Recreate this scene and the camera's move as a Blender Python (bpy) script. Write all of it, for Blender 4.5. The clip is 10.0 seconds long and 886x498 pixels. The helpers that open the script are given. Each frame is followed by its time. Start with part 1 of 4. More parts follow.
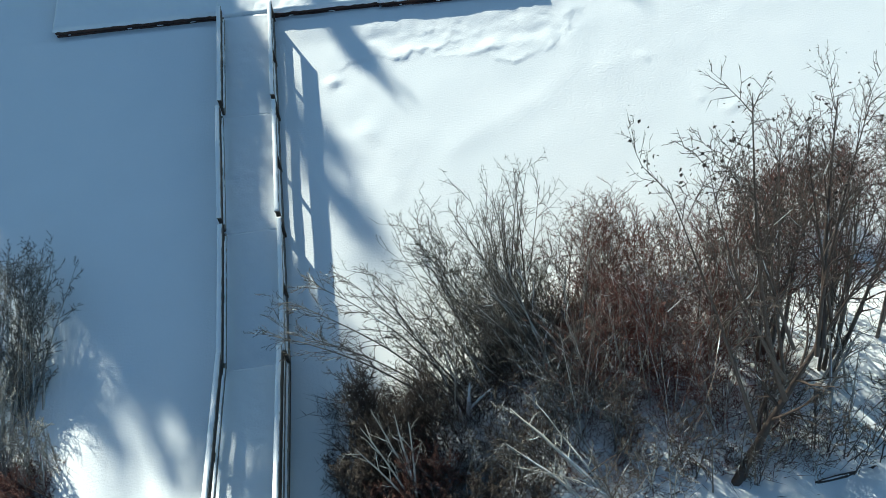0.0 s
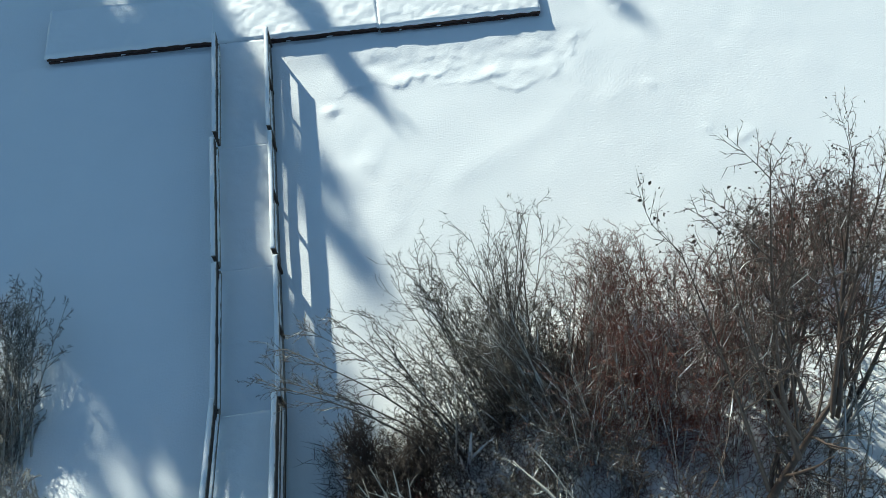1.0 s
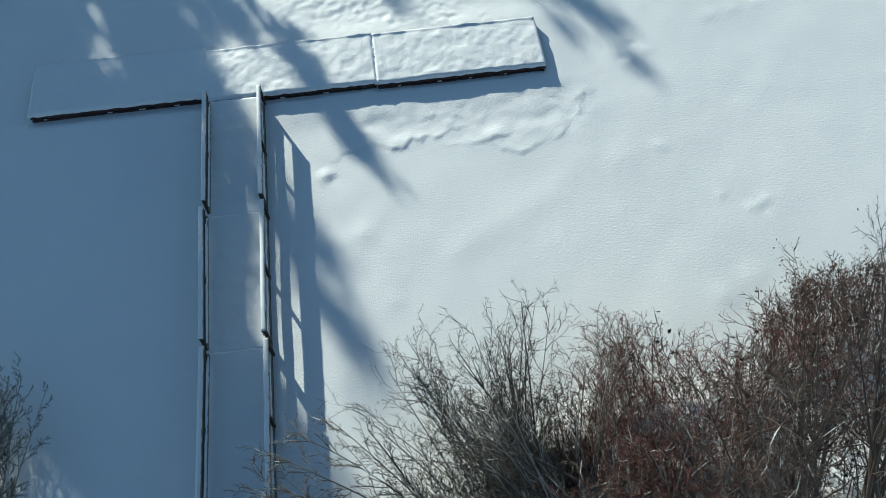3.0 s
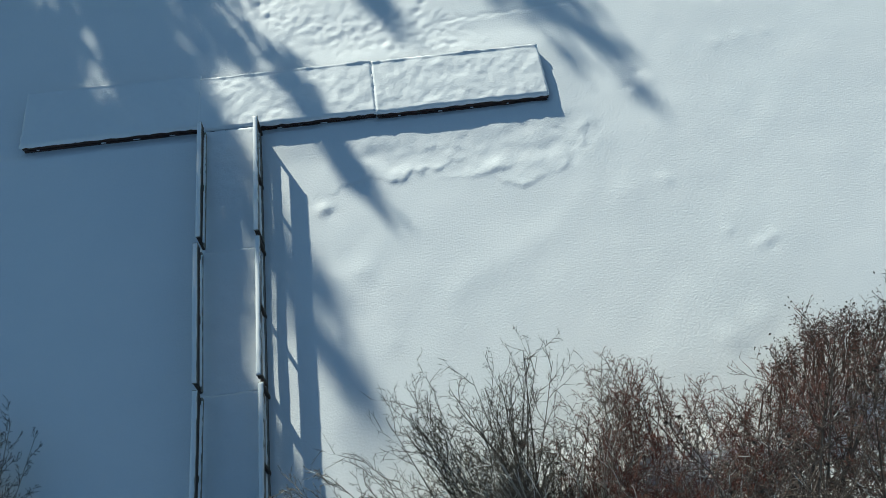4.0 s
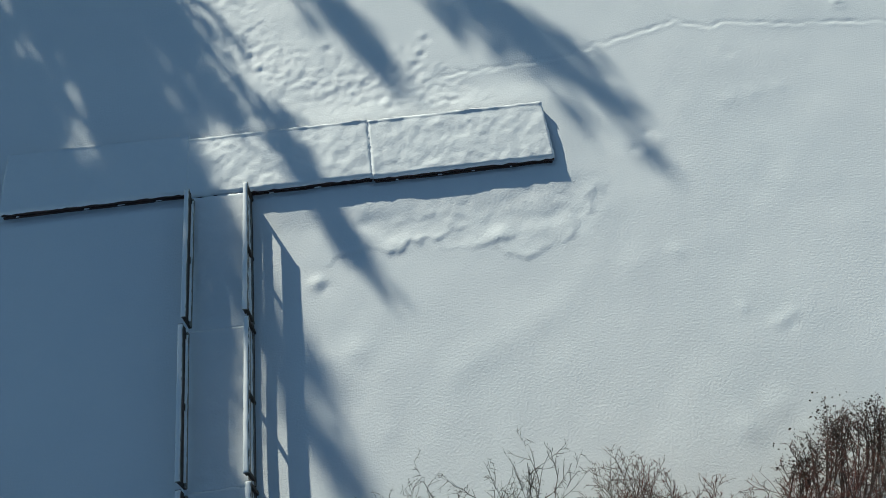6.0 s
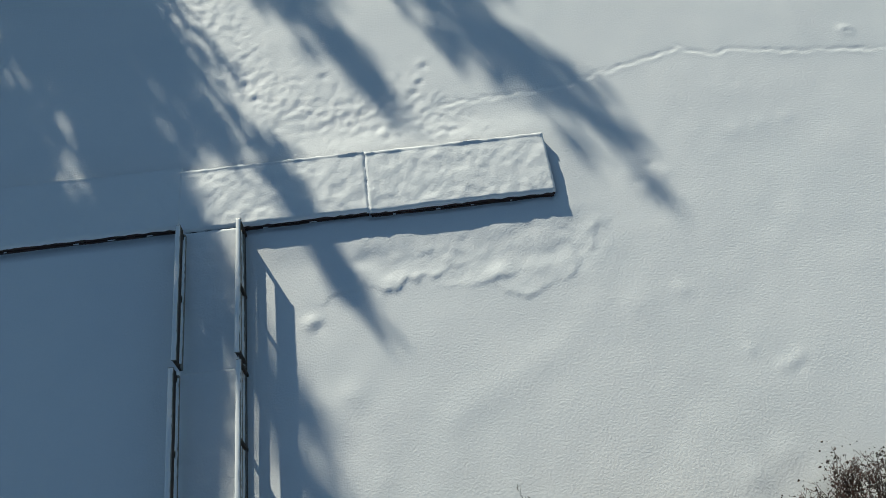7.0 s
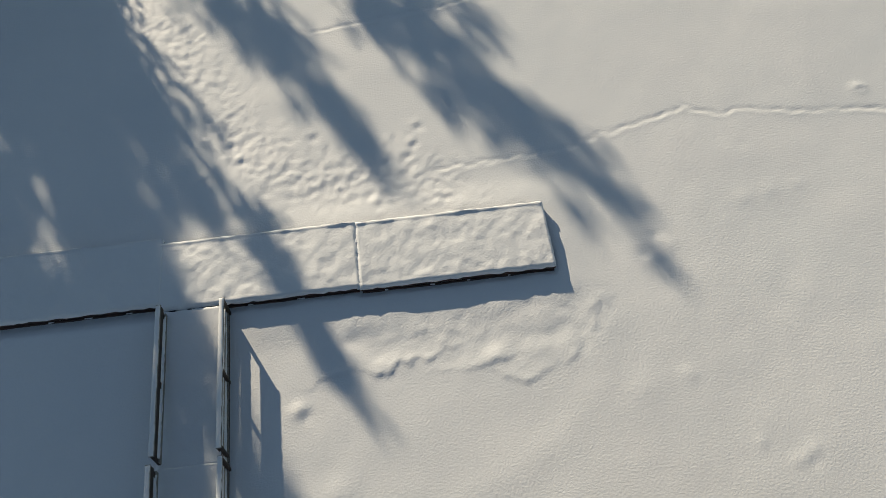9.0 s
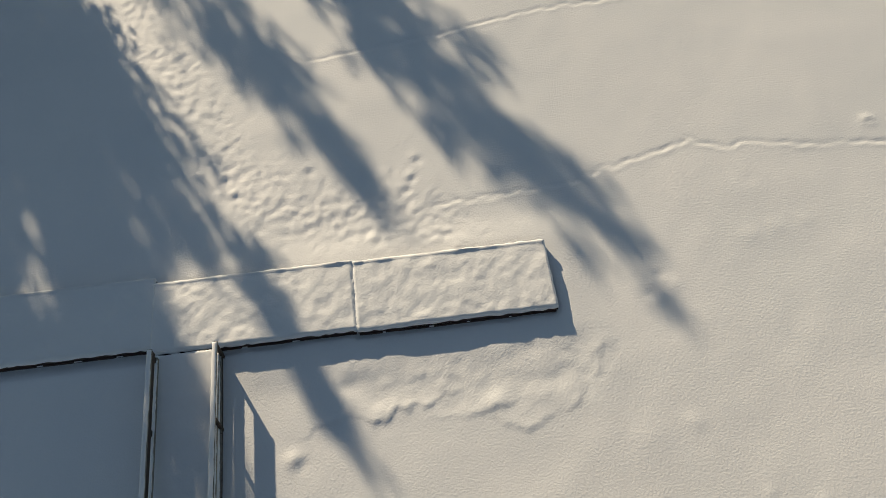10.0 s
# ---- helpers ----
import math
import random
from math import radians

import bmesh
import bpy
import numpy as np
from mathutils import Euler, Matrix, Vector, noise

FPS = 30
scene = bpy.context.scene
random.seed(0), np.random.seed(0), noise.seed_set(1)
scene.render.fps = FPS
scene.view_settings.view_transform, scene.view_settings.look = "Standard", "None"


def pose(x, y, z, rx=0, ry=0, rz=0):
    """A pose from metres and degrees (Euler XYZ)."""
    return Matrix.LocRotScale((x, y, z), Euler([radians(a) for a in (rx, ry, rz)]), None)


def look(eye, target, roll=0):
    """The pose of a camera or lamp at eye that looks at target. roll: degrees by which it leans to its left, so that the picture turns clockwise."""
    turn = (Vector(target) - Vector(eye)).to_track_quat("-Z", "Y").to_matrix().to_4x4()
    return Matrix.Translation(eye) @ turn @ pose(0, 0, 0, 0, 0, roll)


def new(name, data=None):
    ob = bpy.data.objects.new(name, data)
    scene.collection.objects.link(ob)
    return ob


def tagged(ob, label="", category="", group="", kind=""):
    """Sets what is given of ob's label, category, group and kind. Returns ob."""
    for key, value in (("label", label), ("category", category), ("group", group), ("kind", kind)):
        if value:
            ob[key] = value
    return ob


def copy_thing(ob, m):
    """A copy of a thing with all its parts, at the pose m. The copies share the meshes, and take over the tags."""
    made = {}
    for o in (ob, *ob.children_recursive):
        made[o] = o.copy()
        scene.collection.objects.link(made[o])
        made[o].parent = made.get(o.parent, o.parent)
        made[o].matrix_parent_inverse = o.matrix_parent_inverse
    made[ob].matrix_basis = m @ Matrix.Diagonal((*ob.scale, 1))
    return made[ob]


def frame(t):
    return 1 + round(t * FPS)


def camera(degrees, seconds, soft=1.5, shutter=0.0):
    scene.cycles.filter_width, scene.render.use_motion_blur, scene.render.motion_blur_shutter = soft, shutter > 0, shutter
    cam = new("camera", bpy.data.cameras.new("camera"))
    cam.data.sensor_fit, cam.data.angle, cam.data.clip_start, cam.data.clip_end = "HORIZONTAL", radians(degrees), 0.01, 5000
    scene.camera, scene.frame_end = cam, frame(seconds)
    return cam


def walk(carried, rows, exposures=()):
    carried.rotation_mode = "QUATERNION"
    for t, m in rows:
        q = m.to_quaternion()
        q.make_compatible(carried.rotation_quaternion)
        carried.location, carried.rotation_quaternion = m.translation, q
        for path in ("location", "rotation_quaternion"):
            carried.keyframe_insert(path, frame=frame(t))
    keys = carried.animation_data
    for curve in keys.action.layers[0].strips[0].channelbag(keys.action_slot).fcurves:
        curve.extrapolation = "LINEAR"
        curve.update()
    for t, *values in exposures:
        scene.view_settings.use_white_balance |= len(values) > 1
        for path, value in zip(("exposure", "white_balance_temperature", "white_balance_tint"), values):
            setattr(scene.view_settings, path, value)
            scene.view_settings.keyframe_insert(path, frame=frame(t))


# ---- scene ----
cam = camera(55.0, 10.0, 0.58)
PATH = [
    (0, (0.017, -0.021, 22.331), (1.225, 10.430, 5.321), -1.46),
    (0.5, (0.118, 0.653, 22.314), (1.312, 11.102, 5.302), -1.52),
    (1, (0.214, 1.328, 22.307), (1.395, 11.775, 5.293), -1.58),
    (1.5, (0.316, 2.006, 22.307), (1.482, 12.450, 5.290), -1.64),
    (2, (0.421, 2.675, 22.326), (1.570, 13.115, 5.306), -1.70),
    (2.5, (0.538, 3.343, 22.362), (1.669, 13.778, 5.338), -1.76),
    (4, (0.878, 5.317, 22.505), (1.942, 15.725, 5.460), -1.91),
    (4.5, (0.986, 5.985, 22.524), (2.033, 16.387, 5.474), -1.96),
    (5, (1.099, 6.665, 22.529), (2.130, 17.062, 5.475), -2.00),
    (5.5, (1.203, 7.341, 22.532), (2.222, 17.736, 5.477), -2.04),
    (7, (1.547, 9.319, 22.538), (2.545, 19.726, 5.487), -2.10),
    (7.5, (1.681, 9.973, 22.547), (2.676, 20.387, 5.501), -2.12),
    (8, (1.809, 10.631, 22.569), (2.801, 21.054, 5.528), -2.13),
    (8.5, (1.939, 11.278, 22.583), (2.928, 21.710, 5.548), -2.13),
    (9, (2.066, 11.934, 22.601), (3.053, 22.376, 5.572), -2.14),
    (9.5, (2.170, 12.599, 22.623), (3.155, 23.052, 5.600), -2.15),
    (10, (2.266, 13.274, 22.643), (3.249, 23.739, 5.627), -2.15),
]
EXPOSURES = [
    (0.0, 0.93, 6250, -4),
    (2.5, 0.52, 6200, -4),
    (4.0, 0.36, 6200, -4),
    (5.0, 0.2, 6220, -3),
    (7.0, 0.11, 6700, 0),
    (8.0, 0.09, 7250, 6),
    (8.5, 0.1, 7680, 6),
    (9.0, 0.1, 7950, 8),
    (10.0, 0.1, 8700, 10),
]
walk(cam, [(t, look(eye, target, roll)) for t, eye, target, roll in PATH], EXPOSURES)

# ---- daylight: a low winter sun ahead and to the left ----
SUN_UP = 17.9
SUN_X, SUN_Y = -0.4435, 0.896
world = bpy.data.worlds.new("winter_sky")
scene.world = world
world.use_nodes = True
sky = world.node_tree.nodes.new("ShaderNodeTexSky")
sky.sky_type, sky.sun_disc = "NISHITA", False
sky.sun_elevation, sky.sun_rotation = radians(SUN_UP), math.atan2(SUN_X, SUN_Y)
sky.air_density, sky.dust_density, sky.ozone_density = 1.0, 0.1, 2.2
world.node_tree.links.new(sky.outputs[0], world.node_tree.nodes["Background"].inputs[0])
world.node_tree.nodes["Background"].inputs[1].default_value = 0.075
sun = new("sun", bpy.data.lights.new("sun", "SUN"))
sun.data.energy, sun.data.angle, sun.data.color = 4.3, radians(0.6), (1.0, 0.94, 0.84)
flat = math.cos(radians(SUN_UP))
sun.matrix_world = look((SUN_X * flat * 90, SUN_Y * flat * 90, math.sin(radians(SUN_UP)) * 90), (0, 0, 0))


# ---- materials ----
def material(name, rough):
    m = bpy.data.materials.new(name)
    m.use_nodes = True
    bsdf = m.node_tree.nodes["Principled BSDF"]
    bsdf.inputs["Roughness"].default_value = rough
    return m, m.node_tree.nodes, m.node_tree.links, bsdf


def noise_node(nodes, links, vector, scale, detail=4.0, rough=0.55):
    n = nodes.new("ShaderNodeTexNoise")
    n.inputs["Scale"].default_value, n.inputs["Detail"].default_value, n.inputs["Roughness"].default_value = scale, detail, rough
    links.new(vector, n.inputs["Vector"])
    return n


def ramp_node(nodes, links, fac, stops):
    r = nodes.new("ShaderNodeValToRGB")
    while len(r.color_ramp.elements) < len(stops):
        r.color_ramp.elements.new(0.5)
    for e, (at, col) in zip(r.color_ramp.elements, stops):
        e.position, e.color = at, (*col, 1)
    links.new(fac, r.inputs[0])
    return r


def bump_node(nodes, links, height, strength, distance, before=None):
    b = nodes.new("ShaderNodeBump")
    b.inputs["Strength"].default_value, b.inputs["Distance"].default_value = strength, distance
    links.new(height, b.inputs["Height"])
    if before:
        links.new(before.outputs[0], b.inputs["Normal"])
    return b


def snow_material(name, grain, crust):
    m, nodes, links, bsdf = material(name, 0.62)
    co = nodes.new("ShaderNodeTexCoord").outputs["Object"]
    wide = noise_node(nodes, links, co, 0.22, 5.0)
    col = ramp_node(nodes, links, wide.outputs["Fac"], [(0.3, (0.84, 0.86, 0.875)), (0.7, (0.9, 0.905, 0.91))])
    links.new(col.outputs[0], bsdf.inputs["Base Color"])
    a = noise_node(nodes, links, co, 14.5, 2.0, 0.55)
    b = noise_node(nodes, links, co, 44.0, 2.0, 0.6)
    soft = bump_node(nodes, links, a.outputs["Fac"], crust, 0.022)
    fine = bump_node(nodes, links, b.outputs["Fac"], grain, 0.008, soft)
    links.new(fine.outputs[0], bsdf.inputs["Normal"])
    bsdf.inputs["Specular IOR Level"].default_value = 0.3
    return m


def wood_material(name, stops, along, rough=0.8):
    m, nodes, links, bsdf = material(name, rough)
    co = nodes.new("ShaderNodeTexCoord").outputs["Object"]
    mp = nodes.new("ShaderNodeMapping")
    mp.inputs["Scale"].default_value = [1.0 if i == along else 14.0 for i in range(3)]
    links.new(co, mp.inputs["Vector"])
    g = noise_node(nodes, links, mp.outputs[0], 3.0, 6.0, 0.65)
    w = noise_node(nodes, links, co, 1.3, 4.0)
    mix = nodes.new("ShaderNodeMath")
    mix.operation = "MULTIPLY_ADD"
    mix.inputs[1].default_value = 0.5
    links.new(g.outputs["Fac"], mix.inputs[0])
    half = nodes.new("ShaderNodeMath")
    half.operation = "MULTIPLY"
    half.inputs[1].default_value = 0.5
    links.new(w.outputs["Fac"], half.inputs[0])
    links.new(half.outputs[0], mix.inputs[2])
    links.new(ramp_node(nodes, links, mix.outputs[0], stops).outputs[0], bsdf.inputs["Base Color"])
    links.new(bump_node(nodes, links, g.outputs["Fac"], 0.5, 0.006).outputs[0], bsdf.inputs["Normal"])
    return m


def bark_material(name, stops, scale=5.0, rough=0.6):
    m, nodes, links, bsdf = material(name, rough)
    co = nodes.new("ShaderNodeTexCoord").outputs["Object"]
    n = noise_node(nodes, links, co, scale, 5.0, 0.65)
    isl = nodes.new("ShaderNodeNewGeometry").outputs["Random Per Island"]
    mix = nodes.new("ShaderNodeMath")
    mix.operation = "MULTIPLY_ADD"
    mix.inputs[1].default_value = 0.45
    links.new(isl, mix.inputs[0])
    half = nodes.new("ShaderNodeMath")
    half.operation = "MULTIPLY"
    half.inputs[1].default_value = 0.6
    links.new(n.outputs["Fac"], half.inputs[0])
    links.new(half.outputs[0], mix.inputs[2])
    links.new(ramp_node(nodes, links, mix.outputs[0], stops).outputs[0], bsdf.inputs["Base Color"])
    links.new(bump_node(nodes, links, n.outputs["Fac"], 0.5, 0.01).outputs[0], bsdf.inputs["Normal"])
    return m


SNOW = snow_material("lake_snow", 0.5, 0.5)
SNOW_DECK = snow_material("deck_snow", 0.48, 0.54)
SNOW_THIN = snow_material("settled_snow", 0.4, 0.3)
GREY_WOOD = wood_material("weathered_grey_wood", [(0.3, (0.17, 0.155, 0.135)), (0.7, (0.34, 0.315, 0.28))], 1)
# brown wood, its colour darkened to carry the shade on the railings' faces
BROWN_WOOD = wood_material("shade_darkened_brown_wood", [(0.3, (0.022, 0.016, 0.012)), (0.7, (0.075, 0.052, 0.037))], 1)
DARK_WOOD = wood_material("dark_timber", [(0.35, (0.02, 0.014, 0.012)), (0.65, (0.12, 0.058, 0.042))], 0)
FLOAT_GREY = bark_material("concrete_grey", [(0.2, (0.10, 0.10, 0.10)), (0.8, (0.2, 0.2, 0.19))], 3.0)
BARK_PALE = bark_material("pale_grey_bark", [(0.2, (0.15, 0.14, 0.12)), (0.8, (0.42, 0.40, 0.36))])
# pale bark with the sun's brightness on the limbs put into its colour
BARK_BRIGHTENED = bark_material("brightened_grey_bark", [(0.2, (0.24, 0.225, 0.2)), (0.8, (0.55, 0.53, 0.49))])
BARK_GREY = bark_material("grey_brown_bark", [(0.2, (0.035, 0.028, 0.024)), (0.8, (0.16, 0.135, 0.115))])
BARK_DARK = bark_material("dark_brown_bark", [(0.2, (0.02, 0.013, 0.01)), (0.8, (0.075, 0.05, 0.04))])
TWIG_RED = bark_material("red_brown_twigs", [(0.2, (0.03, 0.010, 0.007)), (0.8, (0.15, 0.044, 0.03))], 2.0)
TWIG_DARK = bark_material("dark_twigs", [(0.2, (0.018, 0.013, 0.011)), (0.8, (0.075, 0.052, 0.04))], 2.0)
TWIG_GREY = bark_material("grey_twigs", [(0.2, (0.022, 0.019, 0.017)), (0.8, (0.1, 0.09, 0.08))], 2.0)
LEAF = bark_material("withered_leaf", [(0.2, (0.014, 0.010, 0.008)), (0.8, (0.05, 0.03, 0.02))], 9.0)
NEEDLE = bark_material("dark_needles", [(0.2, (0.012, 0.022, 0.011)), (0.8, (0.035, 0.06, 0.028))], 2.0)


# ---- mesh helpers ----
def mesh_from(name, verts, faces, mat, smooth=True):
    """A mesh from an array of places and arrays of corner numbers (all of one size)."""
    me = bpy.data.meshes.new(name)
    verts, faces = np.asarray(verts, np.float32), np.asarray(faces, np.int32)
    k = faces.shape[1]
    me.vertices.add(len(verts))
    me.vertices.foreach_set("co", verts.ravel())
    me.loops.add(faces.size)
    me.loops.foreach_set("vertex_index", faces.ravel())
    me.polygons.add(len(faces))
    me.polygons.foreach_set("loop_start", np.arange(0, faces.size, k, dtype=np.int32))
    me.polygons.foreach_set("use_smooth", np.full(len(faces), smooth))
    me.update(calc_edges=True)
    me.validate()
    me.materials.append(mat)
    return me


def part(name, me, parent, label="", at=None):
    ob = new(name, me)
    ob.parent = parent
    if at is not None:
        ob.matrix_basis = at
    return tagged(ob, label)


def thing(name, label, category, group="", at=None, kind=""):
    ob = new(name)
    ob.empty_display_size = 0.2
    if at is not None:
        ob.matrix_basis = at
    return tagged(ob, label, category, group, kind)


def beam(name, x0, x1, y0, y1, z0, z1, mat, bevel=0.006, cuts=0, wear=0.0, seed=0):
    """A sawn board or beam with eased, slightly uneven edges."""
    bm = bmesh.new()
    bmesh.ops.create_cube(bm, size=1.0)
    bmesh.ops.scale(bm, vec=(x1 - x0, y1 - y0, z1 - z0), verts=bm.verts)
    bmesh.ops.translate(bm, vec=((x0 + x1) / 2, (y0 + y1) / 2, (z0 + z1) / 2), verts=bm.verts)
    if cuts:
        axis = max(range(3), key=lambda i: (x1 - x0, y1 - y0, z1 - z0)[i])
        lo = (x0, y0, z0)[axis]
        span = (x1 - x0, y1 - y0, z1 - z0)[axis]
        no = [0, 0, 0]
        no[axis] = 1
        for i in range(1, cuts + 1):
            at = [0, 0, 0]
            at[axis] = lo + span * i / (cuts + 1)
            bmesh.ops.bisect_plane(bm, geom=bm.verts[:] + bm.edges[:] + bm.faces[:], plane_co=at, plane_no=no)
    bmesh.ops.bevel(bm, geom=[e for e in bm.edges if e.calc_face_angle(0) > 0.5], offset=bevel, segments=1, affect="EDGES")
    if wear:
        for v in bm.verts:
            v.co += noise.noise_vector(v.co * 1.7 + Vector((seed, 0, 0))) * wear
    me = bpy.data.meshes.new(name)
    bm.to_mesh(me)
    bm.free()
    me.materials.append(mat)
    return me


def value_noise(x, y, seed=0):
    """Smooth noise from -1 to 1 on arrays of places."""
    xi, yi = np.floor(x).astype(np.int64), np.floor(y).astype(np.int64)
    fx, fy = x - xi, y - yi
    fx, fy = fx * fx * (3 - 2 * fx), fy * fy * (3 - 2 * fy)

    def h(a, b):
        n = (a * 374761393 + b * 668265263 + seed * 974711) & 0x7FFFFFFF
        n = ((n ^ (n >> 13)) * 1274126177) & 0x7FFFFFFF
        return ((n ^ (n >> 16)) & 0xFFFF) / 32767.5 - 1

    return (h(xi, yi) * (1 - fx) + h(xi + 1, yi) * fx) * (1 - fy) + (h(xi, yi + 1) * (1 - fx) + h(xi + 1, yi + 1) * fx) * fy


def smooth(a, lo, hi):
    s = np.clip((a - lo) / (hi - lo), 0, 1)
    return s * s * (3 - 2 * s)


def snow_slab(name, x0, x1, y0, y1, z0, thick, mat, step=0.08, lump=0.012, lip=0.0, wave=0.015, seed=0, jag=0.02, ends=(True, True), flanks=(True, True)):
    """A lumpy layer of snow with rounded, uneven edges that reaches down to z0; lip: a raised rim along the far edge."""
    nx, ny = max(4, int((x1 - x0) / step)), max(3, int((y1 - y0) / step))
    u, v = np.linspace(0, 1, nx + 1), np.linspace(0, 1, ny + 1)
    gx, gy = np.meshgrid(x0 + u * (x1 - x0), y0 + v * (y1 - y0))
    edge = np.minimum.reduce([gx - x0, x1 - gx, gy - y0, y1 - gy])
    far = np.full(gx.shape, 9.0)
    soft = np.minimum.reduce([gx - x0 if flanks[0] else far, x1 - gx if flanks[1] else far, gy - y0 if ends[0] else far, y1 - gy if ends[1] else far])
    round_off = np.sqrt(np.clip(1 - (1 - np.clip(soft / (0.5 * thick), 0, 1)) ** 2, 0, 1))
    z = z0 + thick * (0.45 + 0.55 * round_off)
    calm = np.ones(gx.shape)
    for gap, rounded in ((gx - x0, flanks[0]), (x1 - gx, flanks[1]), (gy - y0, ends[0]), (y1 - gy, ends[1])):
        calm = calm if rounded else calm * smooth(gap, 0.0, 0.4)
    z += lump * (value_noise(gx * 2.1, gy * 2.1, seed) + 0.7 * value_noise(gx * 5.3, gy * 5.3, seed + 1)) * round_off * calm
    near = np.exp(-(((gy - y0 - 0.3) / 0.22) ** 2))
    z += lump * 1.5 * near * calm * value_noise(gx * 3.3, gy * 1.2, seed + 2)
    if lip:
        inner = 0.08 + 0.025 * value_noise(gx * 2.3, gx * 0, seed + 3)
        z += lip * smooth(gy, y1 - inner - 0.05, y1 - inner + 0.03) * (0.75 + 0.35 * value_noise(gx * 1.1, gx * 0, seed + 4)) - lip * 0.25 * smooth(gy, y1 - 0.5, y1 - 0.15)
    wob = wave * value_noise(gx * 3.1 + seed, gy * 3.1, seed + 5)
    out = edge < 1e-6
    jagged = jag * abs(value_noise(gx, gy * 4.0 + seed, seed + 8))
    gx = gx + np.where(out & (gx <= x0 + 1e-6), -abs(wob), 0) + np.where(out & (gx >= x1 - 1e-6), jagged, 0)
    gy = gy + np.where(out & (gy <= y0 + 1e-6), -abs(wob) * 1.4, 0) + np.where(out & (gy >= y1 - 1e-6), abs(wob), 0)
    top = np.stack([gx, gy, z], -1).reshape(-1, 3)
    idx = np.arange((nx + 1) * (ny + 1)).reshape(ny + 1, nx + 1)
    faces = [np.stack([idx[:-1, :-1], idx[:-1, 1:], idx[1:, 1:], idx[1:, :-1]], -1).reshape(-1, 4)]
    ring = np.concatenate([idx[0, :-1], idx[:-1, -1], idx[-1, :0:-1], idx[:0:-1, 0]])
    low = top[ring].copy()
    low[:, 2] = z0 - 0.012 - 0.02 * np.clip(value_noise(low[:, 0] * 4, low[:, 1] * 4, seed + 6), 0, 1)
    n0 = len(top)
    lo_idx = n0 + np.arange(len(ring))
    faces.append(np.stack([ring, lo_idx, np.roll(lo_idx, -1), np.roll(ring, -1)], -1))
    return mesh_from(name, np.concatenate([top, low]), np.concatenate(faces), mat)


# ---- snow on the lake and the bank ----
def lump_at(x, y, cx, cy, r, h):
    return h * np.exp(-(((x - cx) ** 2 + (y - cy) ** 2) / (r * r)))


def along(x, y, line):
    """Distance to a line of places."""
    best = np.full(x.shape, 1e9)
    for (ax, ay), (bx, by) in zip(line[:-1], line[1:]):
        dx, dy = bx - ax, by - ay
        s = np.clip(((x - ax) * dx + (y - ay) * dy) / (dx * dx + dy * dy), 0, 1)
        best = np.minimum(best, np.hypot(x - ax - s * dx, y - ay - s * dy))
    return best


CRESTS = ([(-0.3, 22.0), (0.0, 22.15), (0.3, 22.33), (0.6, 22.1), (0.9, 21.98), (1.4, 21.95), (1.7, 22.17), (2.26, 22.25), (2.9, 22.39)], [(3.27, 21.75), (3.83, 21.84), (4.57, 21.87)], [(4.7, 21.3), (5.15, 21.08), (5.83, 21.4), (6.54, 21.72), (7.2, 22.25), (7.5, 22.75)], [(1.9, 23.0), (2.5, 23.1), (3.1, 22.95)], [(6.9, 23.3), (7.5, 23.2), (7.9, 23.3)])
TRACK = [(3.7, 28.9), (5.35, 29.0), (7.95, 29.16), (9.06, 29.59), (9.9, 29.73), (10.8, 29.96), (11.7, 30.2), (12.26, 30.45), (12.8, 30.14), (13.66, 29.9), (14.1, 30.1), (14.9, 29.89), (16.3, 29.63), (17.7, 29.54), (19.7, 29.3), (26.0, 28.6)]
FAR_TRACK = [(-1.6, 36.9), (-0.4, 35.76), (0.9, 36.0), (2.7, 36.2), (5.7, 36.75), (7.3, 37.1), (9.1, 37.37), (10.8, 37.4), (20.0, 38.6)]
TRODDEN = [(-8.0, 43.5), (-6.8, 40.0), (-6.0, 37.2), (-4.7, 35.3), (-4.0, 33.9), (-3.2, 31.5), (-2.6, 30.3), (-1.0, 29.2), (0.8, 28.7), (2.2, 28.7), (3.9, 27.7)]


def beside(x, y, line):
    """Distance to a line of places: positive on its far side, negative on its near side."""
    best, side = np.full(x.shape, 1e9), np.ones(x.shape)
    for (ax, ay), (bx, by) in zip(line[:-1], line[1:]):
        dx, dy = bx - ax, by - ay
        k = np.clip(((x - ax) * dx + (y - ay) * dy) / (dx * dx + dy * dy), 0, 1)
        d = np.hypot(x - ax - k * dx, y - ay - k * dy)
        near = d < best
        best = np.where(near, d, best)
        side = np.where(near, np.sign(dx * (y - ay) - dy * (x - ax)), side)
    return best * side


def ground_height(x, y):
    """The lake's snow lies at 0; the bank rises towards the camera's start."""
    shore = 10.4 + 1.9 * smooth(x, 0.5, 4.5) + 0.7 * value_noise(x * 0.23, x * 0, 5) + 0.35 * value_noise(x * 0.7, x * 0, 6)
    steep = 0.4 + 0.35 * smooth(x, -3.0, 2.0)
    rise = 1.35 * steep * smooth(shore - y, 0.0, 5.0) + 1.6 * smooth(shore - y, 4.2, 14.0)
    z = rise + rise.clip(0, 1) * 0.16 * value_noise(x * 0.9, y * 0.9, 7)
    z = z + 0.02 * value_noise(x * 0.35, y * 0.35, 8) + 0.008 * value_noise(x * 1.3, y * 1.1, 9)
    far_bank = smooth(np.maximum(y - 44, 0), 0, 12) * 1.2
    return z + far_bank


